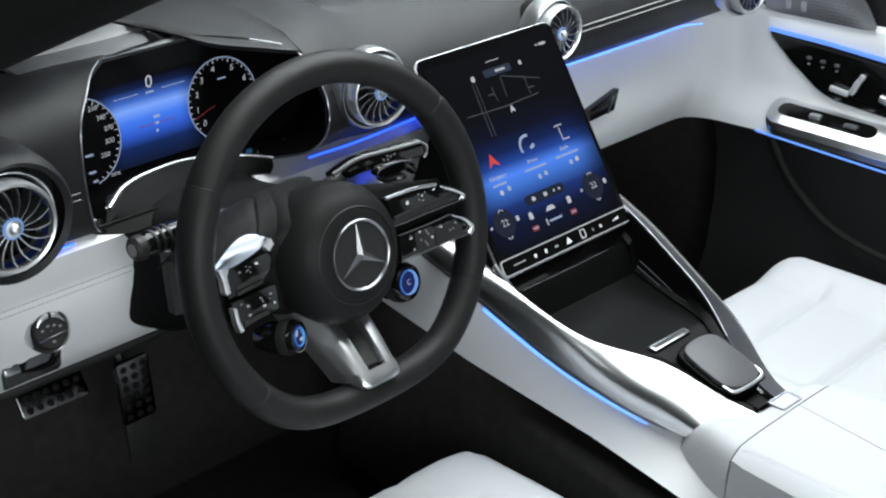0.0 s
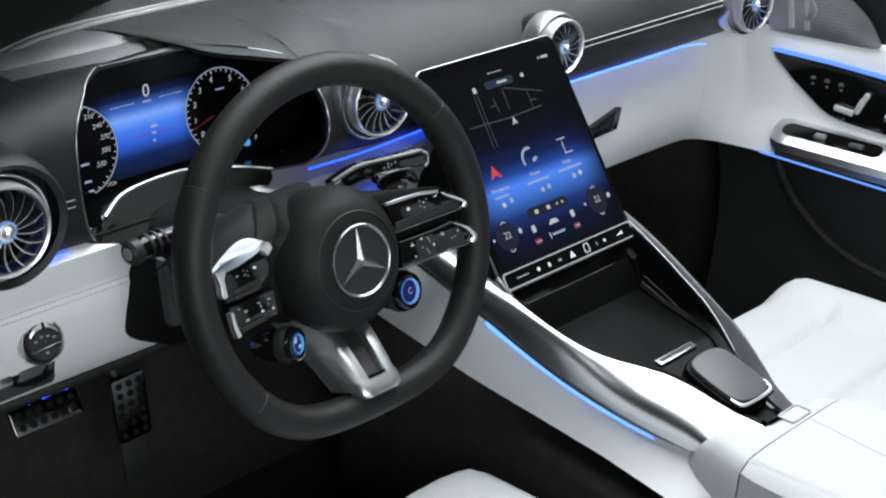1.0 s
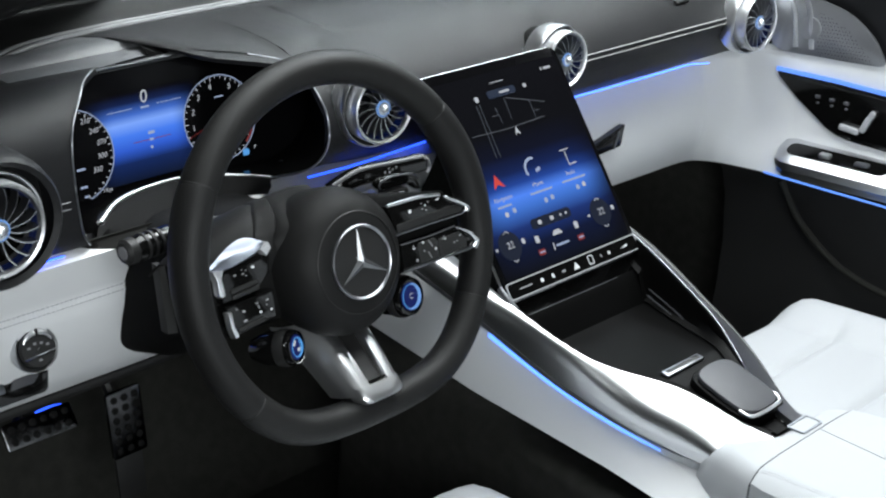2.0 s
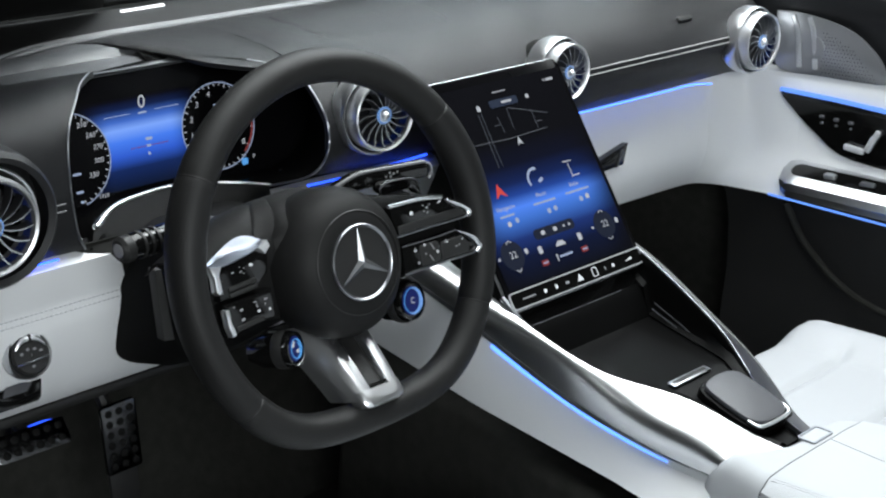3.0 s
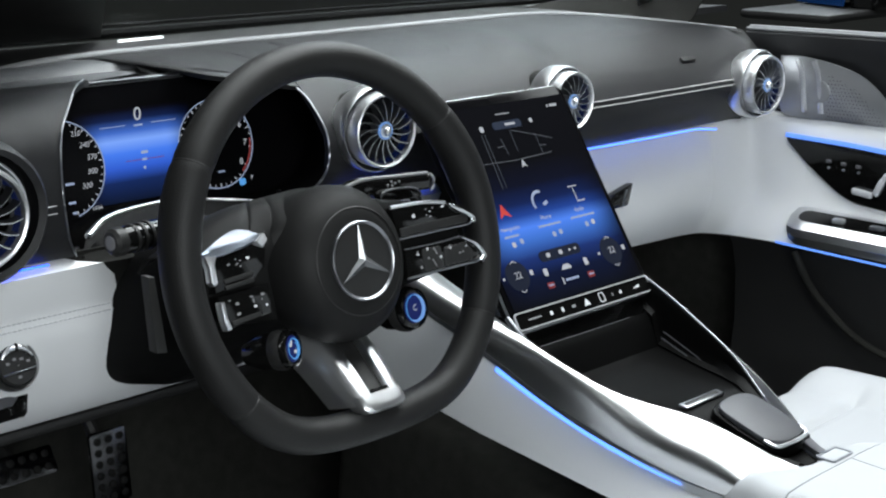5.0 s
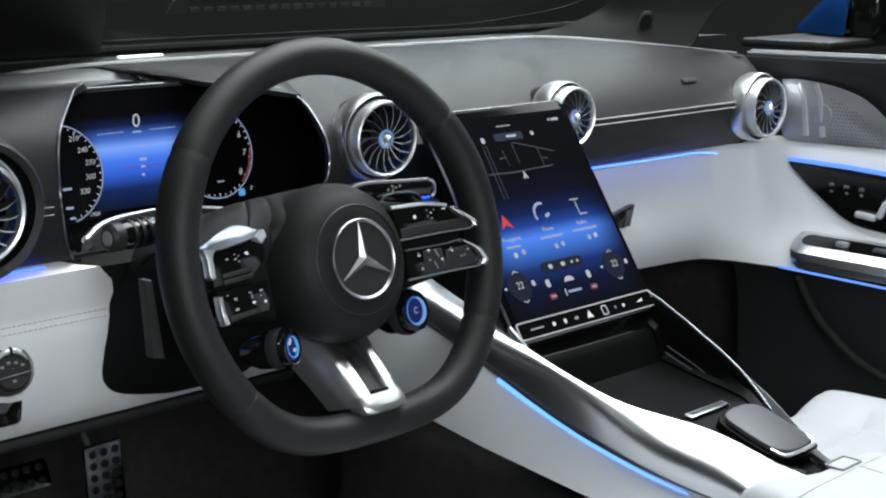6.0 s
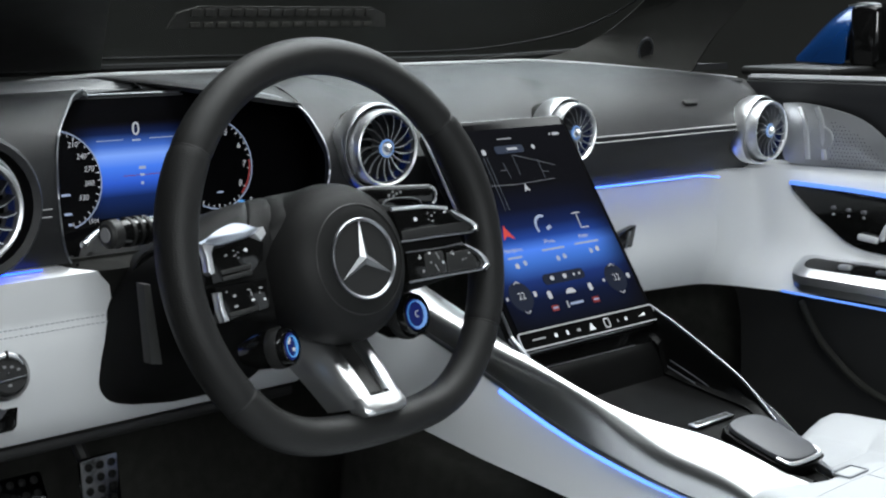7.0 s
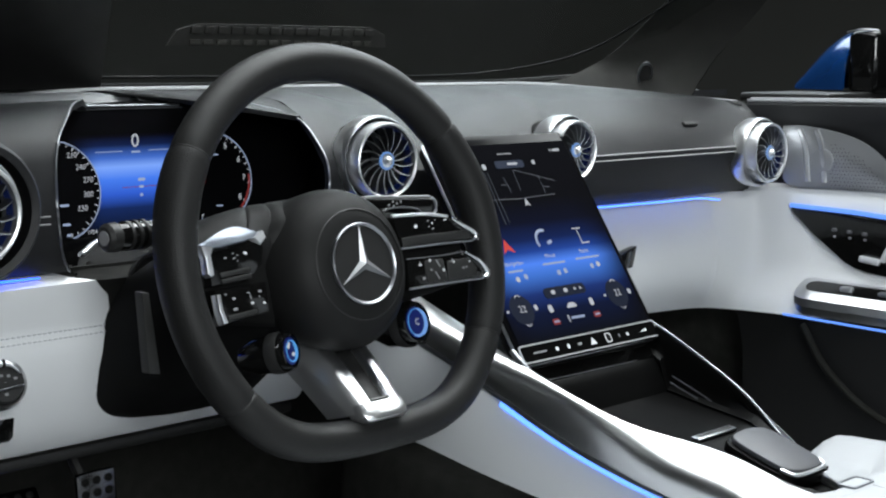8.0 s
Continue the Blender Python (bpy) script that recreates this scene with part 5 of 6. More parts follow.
def _rail(y, s):
    T = np.array(RAIL_LEFT if s < 0 else RAIL)
    y = min(max(y, T[0, 0]), T[-1, 0])
    i = min(max(int(np.searchsorted(T[:, 0], y)) - 1, 0), len(T) - 2)
    D = np.diff(T[:, 1:], axis=0) / np.diff(T[:, :1], axis=0)
    g0 = D[i] if i == 0 else 0.5 * (D[i - 1] + D[i])
    g1 = D[i] if i == len(T) - 2 else 0.5 * (D[i] + D[i + 1])
    h = T[i + 1, 0] - T[i, 0]
    u = (y - T[i, 0]) / h
    return [float(q) for q in (2 * u ** 3 - 3 * u * u + 1) * T[i, 1:] + (u ** 3 - 2 * u * u + u) * h * g0 + (3 * u * u - 2 * u ** 3) * T[i + 1, 1:] + (u ** 3 - u * u) * h * g1]


def console():
    t = thing("centre_console", "centre console with satin rails and gloss black storage tray", "centre console")
    ys = np.linspace(-0.232, 0.25, 56)
    for s in (-1, 1):
        rows = []
        for y in ys:
            xi, zi, xo, zo = rail_at(y, s)
            row = []
            wide = min(1.0, max(0.0, (0.035 - y) / 0.17))
            wide = wide * wide * (3 - 2 * wide)
            for k in range(19):
                a = k / 18 if s < 0 else 1 - (1 - k / 18) ** 1.35
                # rolled section from the inner crest over to the outer edge
                if s < 0:
                    q = 0.5 * math.pi * a
                    x = xi + (xo - xi) * math.sin(q) ** (0.85 + 0.15 * wide) + 0.0085 * math.sin(2 * q)
                    z = zo + (zi - zo) * math.cos(q) ** (0.92 - 0.12 * wide)
                else:
                    x, z = xi + (xo - xi) * a, zi + (zo - zi) * a ** 1.05
                row.append((s * x, y, z))
            rows.append(row)
        # passenger rail takes the darkened metal in place of real shading
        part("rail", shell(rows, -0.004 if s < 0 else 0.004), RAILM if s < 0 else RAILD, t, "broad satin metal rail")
        crest = [(s * rail_at(y, s)[0], y, rail_at(y, s)[1] + 0.0005) for y in np.linspace(-0.142 if s > 0 else -0.2, 0.06, 40)]
        if s > 0:
            part("crest", tube(crest, 0.0008, 8), DSATIN, t, "fine chrome edge")
        lip = [(s * (rail_at(y, s)[2] + 0.0005), y, rail_at(y, s)[3] - 0.001) for y in np.linspace(-0.168, 0.25, 40)]
        part("lower_lip", tube(lip, [0.0004 + 0.0022 * min(1.0, i / 12) for i in range(40)], 8), DSATIN if s < 0 else GLOSS, t)
        rows = []
        for y in np.linspace(-0.75, 0.32, 60):
            xi, zi, xo, zo = rail_at(y, s)
            zb = max(0.29, 0.3625 + 0.155 * y)
            f = min(1.0, max(0.0, (-0.18 - y) / 0.13))
            f = f * f * (3 - 2 * f)
            xt, zt = (xo - 0.003) * (1 - f) + 0.108 * f, (zo - 0.003) * (1 - f) + 0.362 * f
            xb = (float(np.interp(y, (-0.1, 0.08), (0.114, 0.127))) if s < 0 else 0.136) * (1 - f) + 0.116 * f
            rows.append([(s * (xt - 0.010 * f), y, zt), (s * (xt + 0.001), y, zt - 0.008), (s * (0.6 * xt + 0.4 * xb), y, 0.5 * (zt + zb)), (s * xb, y, zb), (s * (xb - 0.012), y, zb - 0.003)])
        part("side_panel", shell(rows, 0.004 if s > 0 else -0.004), WHITE, t, "white leather side panel")
        # gloss black inner wall down to the tray
        rows = []
        for y in np.linspace(-0.145 if s > 0 else -0.225, 0.06, 30):
            xi, zi, xo, zo = rail_at(y, s)
            fl = tray_z(y)
            rows.append([(s * xi, y, zi - 0.001), (s * (xi - 0.002), y, zi - 0.008), (s * (xi - 0.001), y, 0.5 * (zi + fl)), (s * (xi - 0.006), y, fl + 0.004), (s * (xi - 0.014), y, fl)])
        part("tray_wall", shell(rows, 0.003 if s > 0 else -0.003), TRAYM, t)
    # tray floor and upper deck
    rows = [[(x, y, tray_z(y)) for x in np.linspace(-rail_at(y, -1)[0] + 0.002, rail_at(y)[0] - 0.002, 8)] for y in np.linspace(-0.225, 0.08, 30)]
    part("tray", shell(rows, 0.004), TRAYM, t, "gloss black storage tray")
    part("tray_lip", tube([(-0.094, 0.030, 0.4735), (0.0, 0.031, 0.4725), (0.060, 0.033, 0.4715)], 0.0004, 8), GREYPAD, t)
    part("screen_base", rbox(0.20, 0.02, 0.05, 0.004, 2, pose(0, 0.050, 0.468, -30)), GLOSS, t)
    part("lower_body", rbox(0.244, 0.62, 0.26, 0.02, 3, pose(0, 0.02, 0.205, 7)), CARPET, t)
    # ribs on the inner wall at the passenger's side
    for k in range(2):
        part("wall_rib", tube(spline([(0.095 - 0.004 * k, 0.012, 0.452 - 0.006 * k), (0.088 - 0.002 * k, -0.03, 0.440 - 0.006 * k), (0.082, -0.075, 0.424 - 0.004 * k)], 12), 0.0007, 6), GREYPAD, t)
    for s in (-1, 1):
        part("screen_strut", tube(spline([(s * 0.1135, 0.056, 0.503), (s * 0.1120, 0.040, 0.489), (s * 0.1085, 0.020, 0.4745)], 10), [0.003, 0.0034, 0.0038, 0.004, 0.004, 0.0038, 0.0034, 0.003, 0.0026, 0.002], 10), DSATIN, t, "satin strut beside the screen")
    led = thing("light_strip", "blue ambient light strip under the console rail", "light strip", group="ambient light strips")
    pts = [(-(rail_at(y, -1)[2] + 0.0002), y, rail_at(y, -1)[3] - 0.0058) for y in np.linspace(-0.145, 0.06, 30)]
    part("strip", tube(pts, [0.0006 + 0.0022 * i / 29 for i in range(30)], 8, flat=1.6), CONSOLELED, led)
    # chrome touch strip on the tray and the touch pad
    st = thing("tray_badge", "slim chrome-framed strip on the console tray", "trim strip")
    part("frame", rbox(0.064, 0.0105, 0.003, 0.001, 2, pose(0.002, -0.106, tray_z(-0.106) + 0.002, 6)), DSATIN, st)
    part("inlay", rbox(0.057, 0.0068, 0.003, 0.001, 1, pose(0.002, -0.106, tray_z(-0.106) + 0.0024, 6)), DARK, st)
    p = thing("touch_pad", "dark grey touch pad with bright metal front edge", "touch pad")
    m = pose(0.0155, -0.166, 0.4195, 17, 0, 0) @ Matrix.Diagonal((0.84, 0.88, 0.8, 1))
    o = [(p.x, p.y) for p in spline([(-0.037, 0.024, 0), (-0.032, 0.036, 0), (-0.016, 0.0425, 0), (0.012, 0.043, 0), (0.030, 0.037, 0), (0.036, 0.022, 0), (0.0355, -0.020, 0), (0.031, -0.038, 0), (0.016, -0.0455, 0), (-0.014, -0.0455, 0), (-0.031, -0.038, 0), (-0.0375, -0.024, 0), (-0.0385, 0.004, 0)], 44)]
    part("pad_base", _at(plate(scaled(o, 1.12), 0.02, -0.003, 0.003), m), TRAYM, p)
    part("pad", _at(plate(o, 0.006, 0.0045, 0.0022), m), GREYPAD, p)
    part("metal_edge", _at(tube(spline([(-0.036, -0.030, 0.000), (-0.033, -0.0425, 0.000), (-0.020, -0.0472, 0.000), (0.020, -0.0472, 0.000), (0.033, -0.0425, 0.000), (0.036, -0.030, 0.000)], 30), 0.0024, 8), m), FACERING, p)
    part("finger_slot", _at(rbox(0.010, 0.006, 0.006, 0.001, 1, pose(0.028, -0.047, -0.003)), m), DARK, p)


def tray_z(y):
    return float(np.interp(y, (-0.23, -0.20, -0.15, -0.11, -0.06, 0.022, 0.030, 0.08), (0.388, 0.393, 0.412, 0.4255, 0.428, 0.435, 0.464, 0.49)))


console()


# ---- armrest ----
def armrest():
    t = thing("armrest", "white leather centre armrest with curved lid seam", "armrest")
    def top(x, y):
        s = max(0.0, (-0.19 - y))
        return 0.401 + 0.010 * min(1.0, s / 0.25) - 0.35 * max(0.0, abs(x) - 0.045) ** 1.6 - 0.0005
    def half(y):
        return float(np.interp(y, (-0.75, -0.40, -0.28, -0.235, -0.20, -0.186), (0.125, 0.120, 0.108, 0.096, 0.083, 0.076)))
    def front(x):
        f = min(1.0, max(0.0, (x + 0.080) / 0.075))
        return -0.186 - 0.050 * f * f * (3 - 2 * f)
    def skin(y0, y1, n, lift=0.0):
        rows = []
        for y in np.linspace(y0, y1, n):
            h = half(y)
            if y0 > -0.3:
                v = (y - y0) / (y1 - y0)
                row = [(-h + 0.012, y, 0.24), (-h, y, 0.33), (-h, y, 0.362)]
                for x in np.linspace(-h + 0.004, h - 0.004, 25):
                    e = max(0.0, abs(x) - (h - 0.022)) / 0.022
                    yy = y0 + (front(x) - y0) * v
                    row.append((x, yy, top(x, yy) - 0.018 * e * e - 0.010 * max(0.0, v - 0.55) ** 2 * 4 * (1 if x > -0.06 else 2)))
                row += [(h, y, 0.362), (h, y, 0.33), (h - 0.012, y, 0.24)]
                rows.append(row)
                continue
            row = [(-h + 0.012, y, 0.24), (-h, y, 0.33), (-h, y, 0.362)]
            for x in np.linspace(-h + 0.004, h - 0.004, 15):
                e = max(0.0, abs(x) - (h - 0.022)) / 0.022
                dip = 0.0
                if y > -0.225:
                    dip = (y + 0.225) * 0.55
                row.append((x, y, top(x, y) + lift - 0.013 * e * e - dip))
            row += [(h, y, 0.362), (h, y, 0.33), (h - 0.012, y, 0.24)]
            rows.append(row)
        return rows
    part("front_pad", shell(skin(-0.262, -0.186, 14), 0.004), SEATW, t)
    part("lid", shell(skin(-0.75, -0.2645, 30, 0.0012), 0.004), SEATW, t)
    part("seam", tube([(x, -0.2632, top(x, -0.263) - 0.0015 - 0.013 * (max(0, abs(x) - 0.081) / 0.022) ** 2) for x in np.linspace(-0.100, 0.10, 30)], 0.0013, 6), GREYPAD, t)
    part("lid_seam", tube([(0.022 - 0.002 * k, -0.265 - 0.012 * k, top(0.02, -0.265 - 0.012 * k) + 0.0012) for k in range(38)], 0.0008, 6), WSTITCH, t)
    for dx in (0.0, 0.0035):
        part("top_seam", tube([(-0.088 + dx, y, top(-0.088 + dx, y) - 0.018 * (max(0.0, 0.088 - dx - half(y) + 0.022) / 0.022) ** 2 + 0.0008) for y in np.linspace(-0.268, -0.70, 40)], 0.0006, 6), WSTITCH, t)
    part("latch", _at(ring_plate(rrect(0.036, 0.021, 0.003, 4), rrect(0.032, 0.017, 0.002, 4), 0.002, 0.001), pose(0.020, -0.248, top(0.02, -0.248) + 0.0012, 0, 0, 0)), DSATIN, t, "grey metal latch frame")
    part("latch_plate", _at(plate(rrect(0.031, 0.016, 0.002, 4), 0.002, 0.0005), pose(0.020, -0.248, top(0.02, -0.248) + 0.0008, 0, 0, 0)), SEATW, t)


armrest()


# ---- seats ----
def seat(x0, label, lift=0.0, wide=0.93, ahead=0.0, roll=0.024):
    t = thing("bucket_seat", label, "seat", pose(x0, ahead, lift), group="front seats")
    t.scale = (wide, 1, 1)
    def body(x, y):
        fx = abs(x) / 0.20
        bol = roll * math.exp(-((abs(x) - 0.165) / 0.035) ** 2)
        edge = -0.07 * max(0.0, (abs(x) - 0.175) / 0.03) ** 2
        front = -0.075 * max(0.0, (y + 0.005 + 0.030 * fx ** 4) / 0.05) ** 2
        crease = -0.007 * (math.exp(-((y + 0.085) / 0.009) ** 2) + math.exp(-((y + 0.21) / 0.009) ** 2)) * min(1.0, max(0.0, (0.15 - abs(x)) / 0.03))
        return 0.297 + crease + bol + edge + front + 0.008 * math.sin(max(0, -y) * 9) * 0.5
    rows = []
    for y in list(np.linspace(0.045, -0.04, 12)) + list(np.linspace(-0.045, -0.26, 44)) + list(np.linspace(-0.28, -0.74, 16)):
        rows.append([(-0.205, y, 0.15)] + [(x, y, body(x, y) - 0.003 * math.exp(-((abs(x) - 0.115) / 0.006) ** 2)) for x in np.linspace(-0.205, 0.205, 41)] + [(0.205, y, 0.15)])
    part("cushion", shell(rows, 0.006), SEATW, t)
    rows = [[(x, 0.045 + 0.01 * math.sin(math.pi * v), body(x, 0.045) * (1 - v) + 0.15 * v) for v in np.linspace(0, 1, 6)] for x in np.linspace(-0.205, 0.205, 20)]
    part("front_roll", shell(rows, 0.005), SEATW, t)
    for q in (-0.085, 0.0, 0.085):
        part("seam", tube([(x, -0.14 - q, body(x, -0.14 - q) + 0.0003) for x in np.linspace(-0.112, 0.112, 20)], 0.0012, 6), WSTITCH, t)
    for s in (-1, 1):
        part("bolster_seam", tube([(s * 0.116, y, body(0.116, y) - 0.001) for y in np.linspace(0.03, -0.48, 30)], 0.0012, 6), WSTITCH, t)
    rows = []
    for k in range(14):
        f = k / 13
        y, z = -0.72 - 0.16 * f, 0.30 + 0.50 * f
        rows.append([(x, y + 0.045 * (abs(x) / 0.22) ** 2 + 0.02 * abs(math.sin(f * 9)) * 0.2, z) for x in np.linspace(-0.22 + 0.03 * f, 0.22 - 0.03 * f, 15)])
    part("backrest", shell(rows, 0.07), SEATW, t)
    part("base", rbox(0.36, 0.42, 0.10, 0.02, 2, pose(0, -0.23, 0.11)), DARK, t)


seat(0.338, "white quilted leather passenger seat", -0.018, 0.95, 0.050)
seat(-0.428, "white perforated leather driver seat", -0.002, 1.36, 0.036, 0.008)


# ---- passenger door ----
def door_x(y):
    return 0.616 - 0.13 * (y - 0.187)


def passenger_door():
    d = thing("side_door", "white and black leather passenger door with speaker and controls", "car door")
    ys = list(np.linspace(0.262, -0.75, 44))
    def skin(prof):
        return [[(door_x(y) + dx, y, z) for dx, z in prof] for y in ys]
    part("white_panel", shell(skin([(0.012, 0.618), (0.002, 0.612), (-0.001, 0.603), (-0.002, 0.588), (-0.002, 0.56), (-0.003, 0.53), (-0.004, 0.50), (-0.012, 0.475), (-0.024, 0.448), (-0.025, 0.438), (-0.010, 0.436)]), 0.005), WHITE, d)
    part("belt_panel", shell(skin([(0.02, 0.733), (0.006, 0.733), (0.0, 0.728), (-0.001, 0.715), (0.004, 0.700), (0.010, 0.690), (0.012, 0.61)]), 0.004), LEATHER, d)
    part("belt_strip", tube([(door_x(y) + 0.012, y, 0.7345) for y in ys], 0.0035, 8), RIDGE, d, "grey window strip")
    part("belt_strip", tube([(door_x(y) + 0.003, y, 0.7335) for y in ys], 0.002, 8), RIDGE, d)
    part("lower_panel", shell(skin([(-0.018, 0.437), (-0.006, 0.42), (0.006, 0.38), (0.010, 0.30), (0.0, 0.22), (-0.02, 0.16), (-0.02, 0.07)]), 0.005), DARK, d)
    pocket = spline([(door_x(0.16) - 0.016, 0.16, 0.425), (door_x(0.12) - 0.012, 0.12, 0.36), (door_x(0.03) - 0.014, 0.03, 0.30), (door_x(-0.15) - 0.016, -0.15, 0.27), (door_x(-0.4) - 0.016, -0.40, 0.265)], 30)
    part("pocket_edge", tube(pocket, 0.005, 10), CARPET, d)
    # door-local frame: X rearwards along the door, Y up, Z into the car
    ax = Vector((0.13, -1, 0)).normalized()
    m = basis((door_x(0.187), 0.187, 0.587), ax, (0, 0, 1), ax.cross(Vector((0, 0, 1))))
    # speaker grille: curved perforated sheet
    o = [(-0.018, 0.112), (0.011, 0.113), (0.06, 0.1055), (0.10, 0.092), (0.131, 0.069), (0.148, 0.046), (0.152, 0.028), (0.10, 0.026), (0.063, 0.027), (-0.009, 0.031), (-0.016, 0.07)]
    o = [(p.x, p.y) for p in spline([(x, y, 0) for x, y in o], 60)]
    sp = part("speaker_grille", _at(plate(o, 0.004, 0.004, 0.0015), m), MESHM, d, "silver perforated speaker grille")
    hb = bmesh.new()
    for i in range(46):
        for j in range(17):
            u, v = -0.03 + 0.0050 * i + 0.0025 * (j % 2), 0.028 + 0.0050 * j
            if v < 0.106 - 0.012 * (max(0.0, u) / 0.05) ** 1.6 - 0.4 * max(0, u - 0.10) and 0.055 < u < 0.143 - 0.25 * max(0, v - 0.04):
                add_disc(hb, m, u, v, 0.0047, 0.0009)
    tagged(part("grille_holes", hb, GREYPAD, sp, "fine dark perforations", smooth=False), kind="stuff")
    for u in (0.008, 0.032):
        part("grille_rib", _at(tube(spline([(u, 0.108, 0.004), (u + 0.009, 0.085, 0.006), (u + 0.014, 0.036, 0.004)], 12), 0.0040, 8, flat=0.5), m), SATIN, sp)
    part("grille_badge", _at(lathe([(0.016, 0.003), (0.016, 0.006), (0.0135, 0.007), (0.0003, 0.0065)], 32), m @ pose(0.042, 0.066, 0)), MESHM, sp, "round badge")
    # black control panel with blue upper light
    o = [(0.0, 0.0), (0.09, -0.005), (0.20, -0.0145), (0.34, -0.030), (0.42, -0.045), (0.42, -0.115), (0.30, -0.106), (0.19, -0.092), (0.150, -0.088), (0.114, -0.084), (0.096, -0.079), (0.080, -0.071), (0.034, -0.036), (0.004, -0.008)]
    cp = part("control_panel", _at(plate(o, 0.008, 0.011, 0.002), m), GLOSS, d, "gloss black pointed control panel")
    part("panel_light", _at(tube([(-0.001, 0.002, 0.0075), (0.09, -0.0025, 0.0075), (0.20, -0.012, 0.0075), (0.34, -0.0275, 0.0075), (0.42, -0.0425, 0.0075)], 0.0034, 8), m), SOFTLED, cp, "blue light strip")
    for k in range(3):
        part("preset_button", _at(rbox(0.008, 0.005, 0.003, 0.001, 1), m @ pose(0.066 + 0.0215 * k, -0.0275 - 0.0016 * k, 0.012)), GREYPAD, cp)
        part("preset_mark", _at(rbox(0.004, 0.003, 0.002, 0.0006, 1), m @ pose(0.0665 + 0.0215 * k, -0.0365 - 0.001 * k, 0.012)), DSATIN, cp)
    part("seat_adjuster", _at(rbox(0.030, 0.009, 0.008, 0.003, 2), m @ pose(0.118, -0.0655, 0.015, 0, 0, -8)), BRIGHT, cp, "bright seat-shaped adjuster")
    part("seat_adjuster", _at(rbox(0.009, 0.026, 0.008, 0.003, 2), m @ pose(0.141, -0.055, 0.015, 0, 0, -24)), BRIGHT, cp, "bright seat-shaped adjuster")
    part("seat_adjuster", _at(rbox(0.008, 0.012, 0.008, 0.003, 2), m @ pose(0.149, -0.040, 0.015, 0, 0, -24)), BRIGHT, cp)
    part("door_release", _at(tube(spline([(0.18, -0.064, 0.012), (0.21, -0.068, 0.020), (0.26, -0.076, 0.018)], 10), 0.006, 10), m), SATIN, cp)
    # metal armrest handle with switch recess and blue light below
    g = []
    for f in np.linspace(0, 1, 30):
        u = 0.010 + 0.41 * f
        tip = min(1.0, f / 0.05) ** 0.5
        yt = -0.112 - 0.018 * f
        g.append([(u, yt + 0.018 * tip, 0.004), (u, yt + 0.014 * tip, 0.018 * tip), (u, yt + 0.003 * tip, 0.047 * tip), (u, yt - 0.006 * tip, 0.055 * tip), (u, yt - 0.018 * tip, 0.0535 * tip), (u, yt - 0.020 * tip, 0.0505 * tip), (u, yt - 0.030 * tip, 0.046 * tip), (u, yt - 0.034 * tip, 0.020 * tip), (u, yt - 0.034 * tip, 0.004)])
    hd = part("grab_handle", _at(grid(g, caps=True), m), HANDLE, d, "satin metal door handle shelf")
    part("switch_recess", _at(plate(rrect(0.150, 0.028, 0.012, 6), 0.004, 0.0), m @ pose(0.112, -0.1065, 0.031, -70, 0, -2.4)), GLOSS, hd, "gloss black switch recess")
    part("window_switch", _at(rbox(0.018, 0.008, 0.012, 0.003, 2), m @ pose(0.095, -0.105, 0.033)), SATIN, hd)
    part("window_switch", _at(rbox(0.022, 0.006, 0.012, 0.003, 2), m @ pose(0.150, -0.107, 0.034)), DSATIN, hd)
    part("handle_light", _at(tube([(0.004, -0.1475, 0.034), (0.20, -0.1565, 0.046), (0.41, -0.166, 0.046)], 0.0017, 8), m), SOFTLED, hd, "blue light strip below the handle")


def add_disc(bm, m, u, v, z, r):
    vs = [bm.verts.new(m @ Vector((u + r * math.cos(a), v + r * math.sin(a), z))) for a in np.linspace(0, 2 * math.pi, 6, endpoint=False)]
    bm.faces.new(vs)


passenger_door()


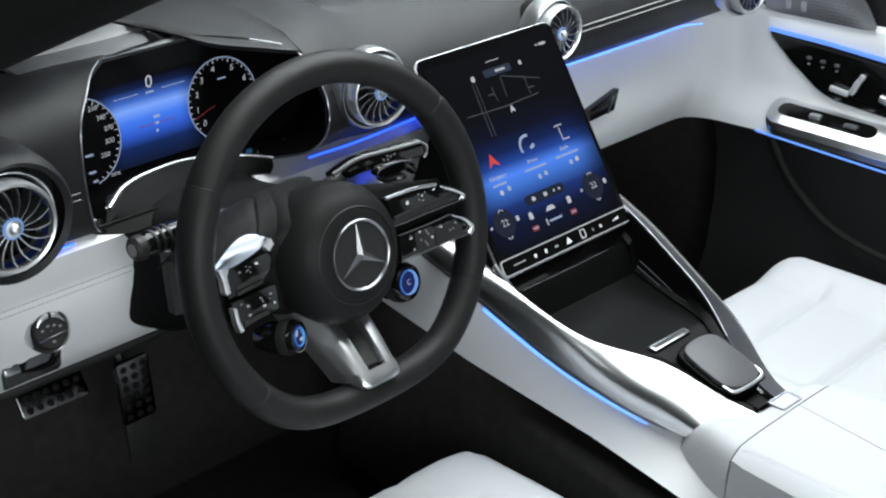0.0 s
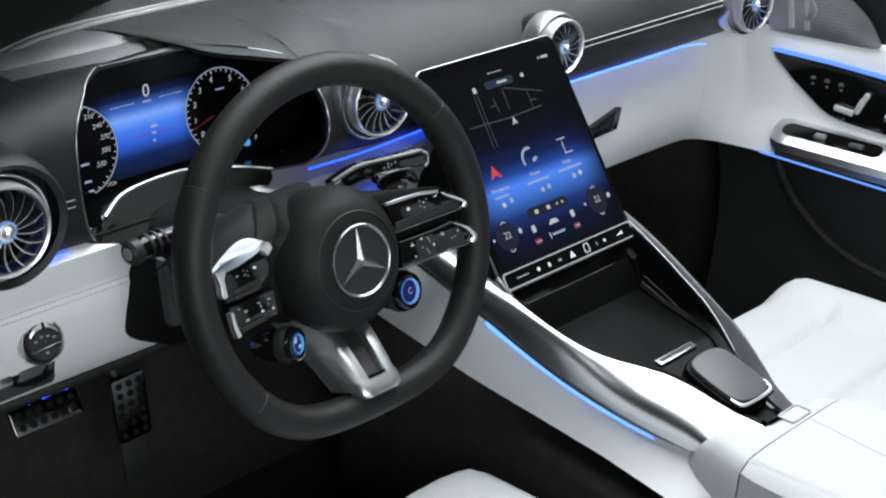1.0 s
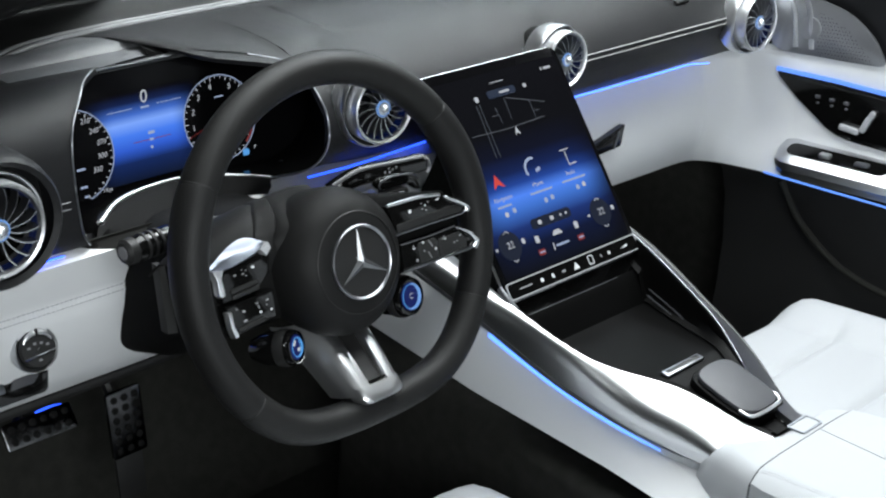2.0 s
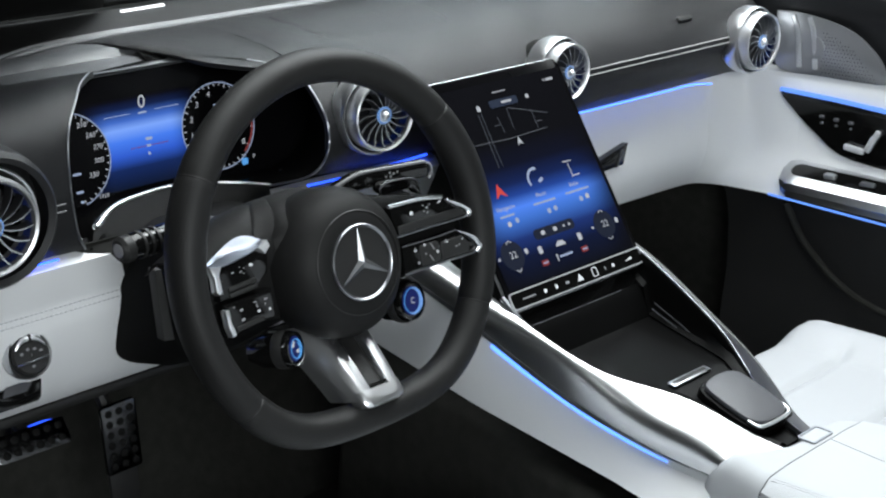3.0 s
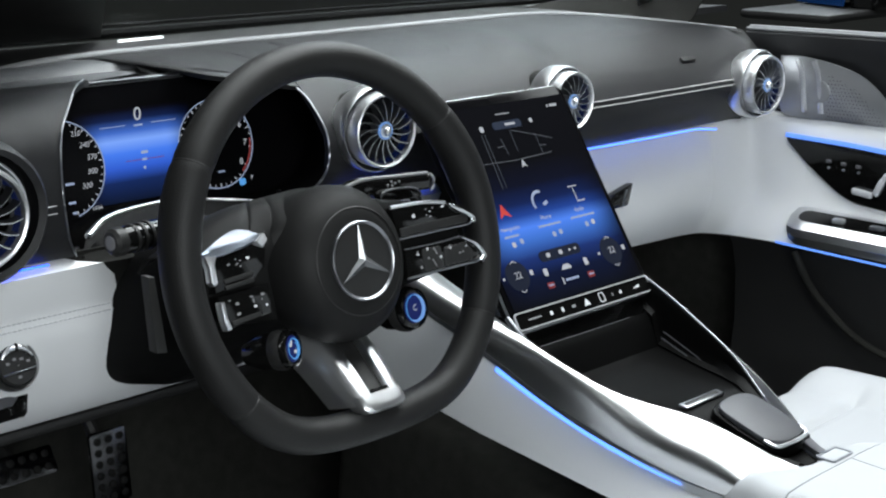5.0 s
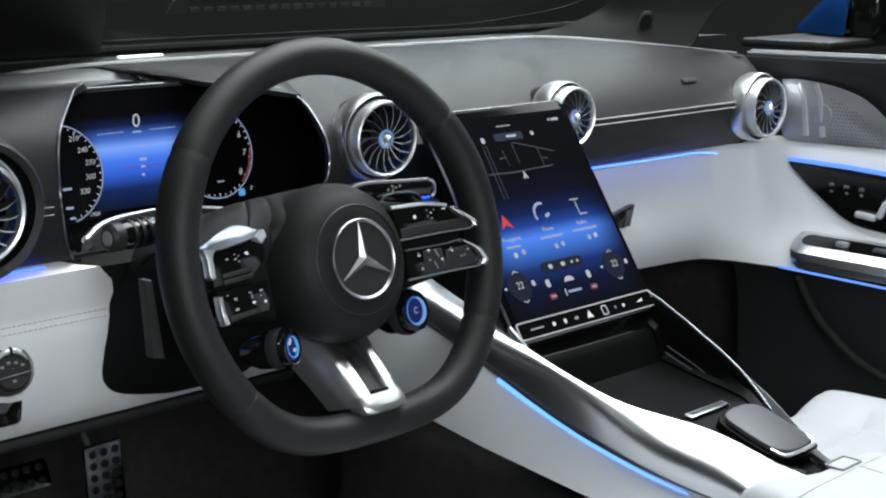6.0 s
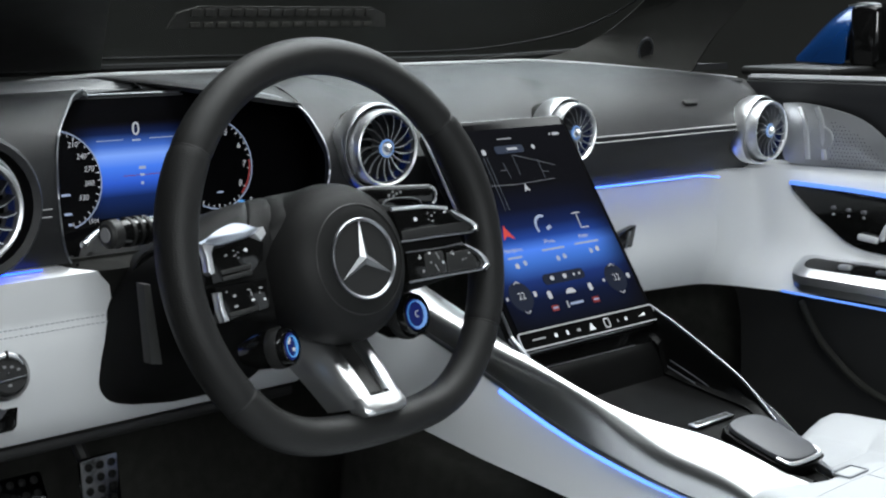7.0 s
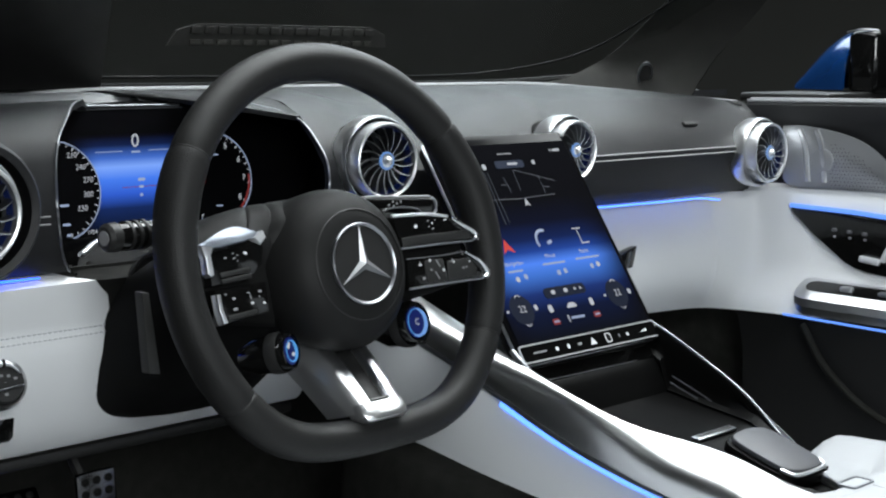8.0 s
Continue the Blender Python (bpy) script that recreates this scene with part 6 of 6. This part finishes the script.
# ---- pedals ----
def pedal(name, w, h, cols, rows_, m, label, hanging=False):
    t = thing(name, label, "pedal", m)
    part("pad", plate(rrect(w, h, 0.004, 4), 0.005, 0.0, 0.0012), BRUSH, t)
    for i in range(cols):
        for j in range(rows_):
            x, y = (i - (cols - 1) / 2) * w / cols * 0.92, (j - (rows_ - 1) / 2) * h / rows_ * 0.94
            part("rubber_stud", lathe([(0.0042, -0.001), (0.0042, 0.0012), (0.003, 0.002), (0.0002, 0.0021)], 12, pose(x, y, 0)), BLACKTRIM, t)
    if hanging:
        part("lower_bar", plate(rrect(w * 0.8, 0.06, 0.004, 4, 0, -h / 2 - 0.026), 0.004, -0.006, 0.001), DARK, t)
    part("arm", tube([(0, 0.0, -0.006), (0, 0.06, -0.05), (0, 0.16, -0.10)], 0.007, 8), DARK, t)
    return t


pedal("accelerator_pedal", 0.044, 0.080, 3, 6, basis((-0.409, 0.343, 0.3425), (1, 0.03, 0), Vector((0, 0.06, 1)).normalized(), Vector((0, -1, 0.06)).normalized()), "perforated aluminium accelerator pedal with rubber studs", True)
pedal("brake_pedal", 0.085, 0.030, 6, 2, basis((-0.492, 0.385, 0.353), (1, 0.0, 0), Vector((0, 0.5, 0.86)).normalized(), Vector((0, -0.86, 0.5)).normalized()), "perforated aluminium brake pedal with rubber studs")


# ---- door mirror outside the passenger window ----
def door_mirror():
    t = thing("door_mirror", "blue painted door mirror with black glass surround", "door mirror", pose(0.055, 0, -0.004))
    rows = []
    for f in np.linspace(0, 1, 16):
        y = 0.400 - 0.115 * f
        hgt = 0.006 + 0.090 * math.sin(math.pi / 2 * min(1, 0.12 + f)) ** 1.2
        rows.append([(0.955 + 0.10 * math.cos(a) * (0.5 + 0.5 * f), y, 0.748 + max(-0.004, hgt * max(0.0, math.sin(a)) ** 0.7)) for a in np.linspace(-0.2, math.pi + 0.2, 24)])
    part("cap", shell(rows, 0.004), BODYBLUE, t, "blue painted cap")
    part("glass_frame", rbox(0.20, 0.055, 0.100, 0.014, 3, pose(0.965, 0.258, 0.792)), GLOSS, t)
    part("frame_edge", tube(spline([(0.868, 0.285, 0.838), (0.866, 0.26, 0.842), (0.866, 0.23, 0.840)], 10), 0.0022, 6), DSATIN, t)
    part("foot", rbox(0.24, 0.16, 0.014, 0.006, 2, pose(0.86, 0.32, 0.738)), DARK, t)


door_mirror()
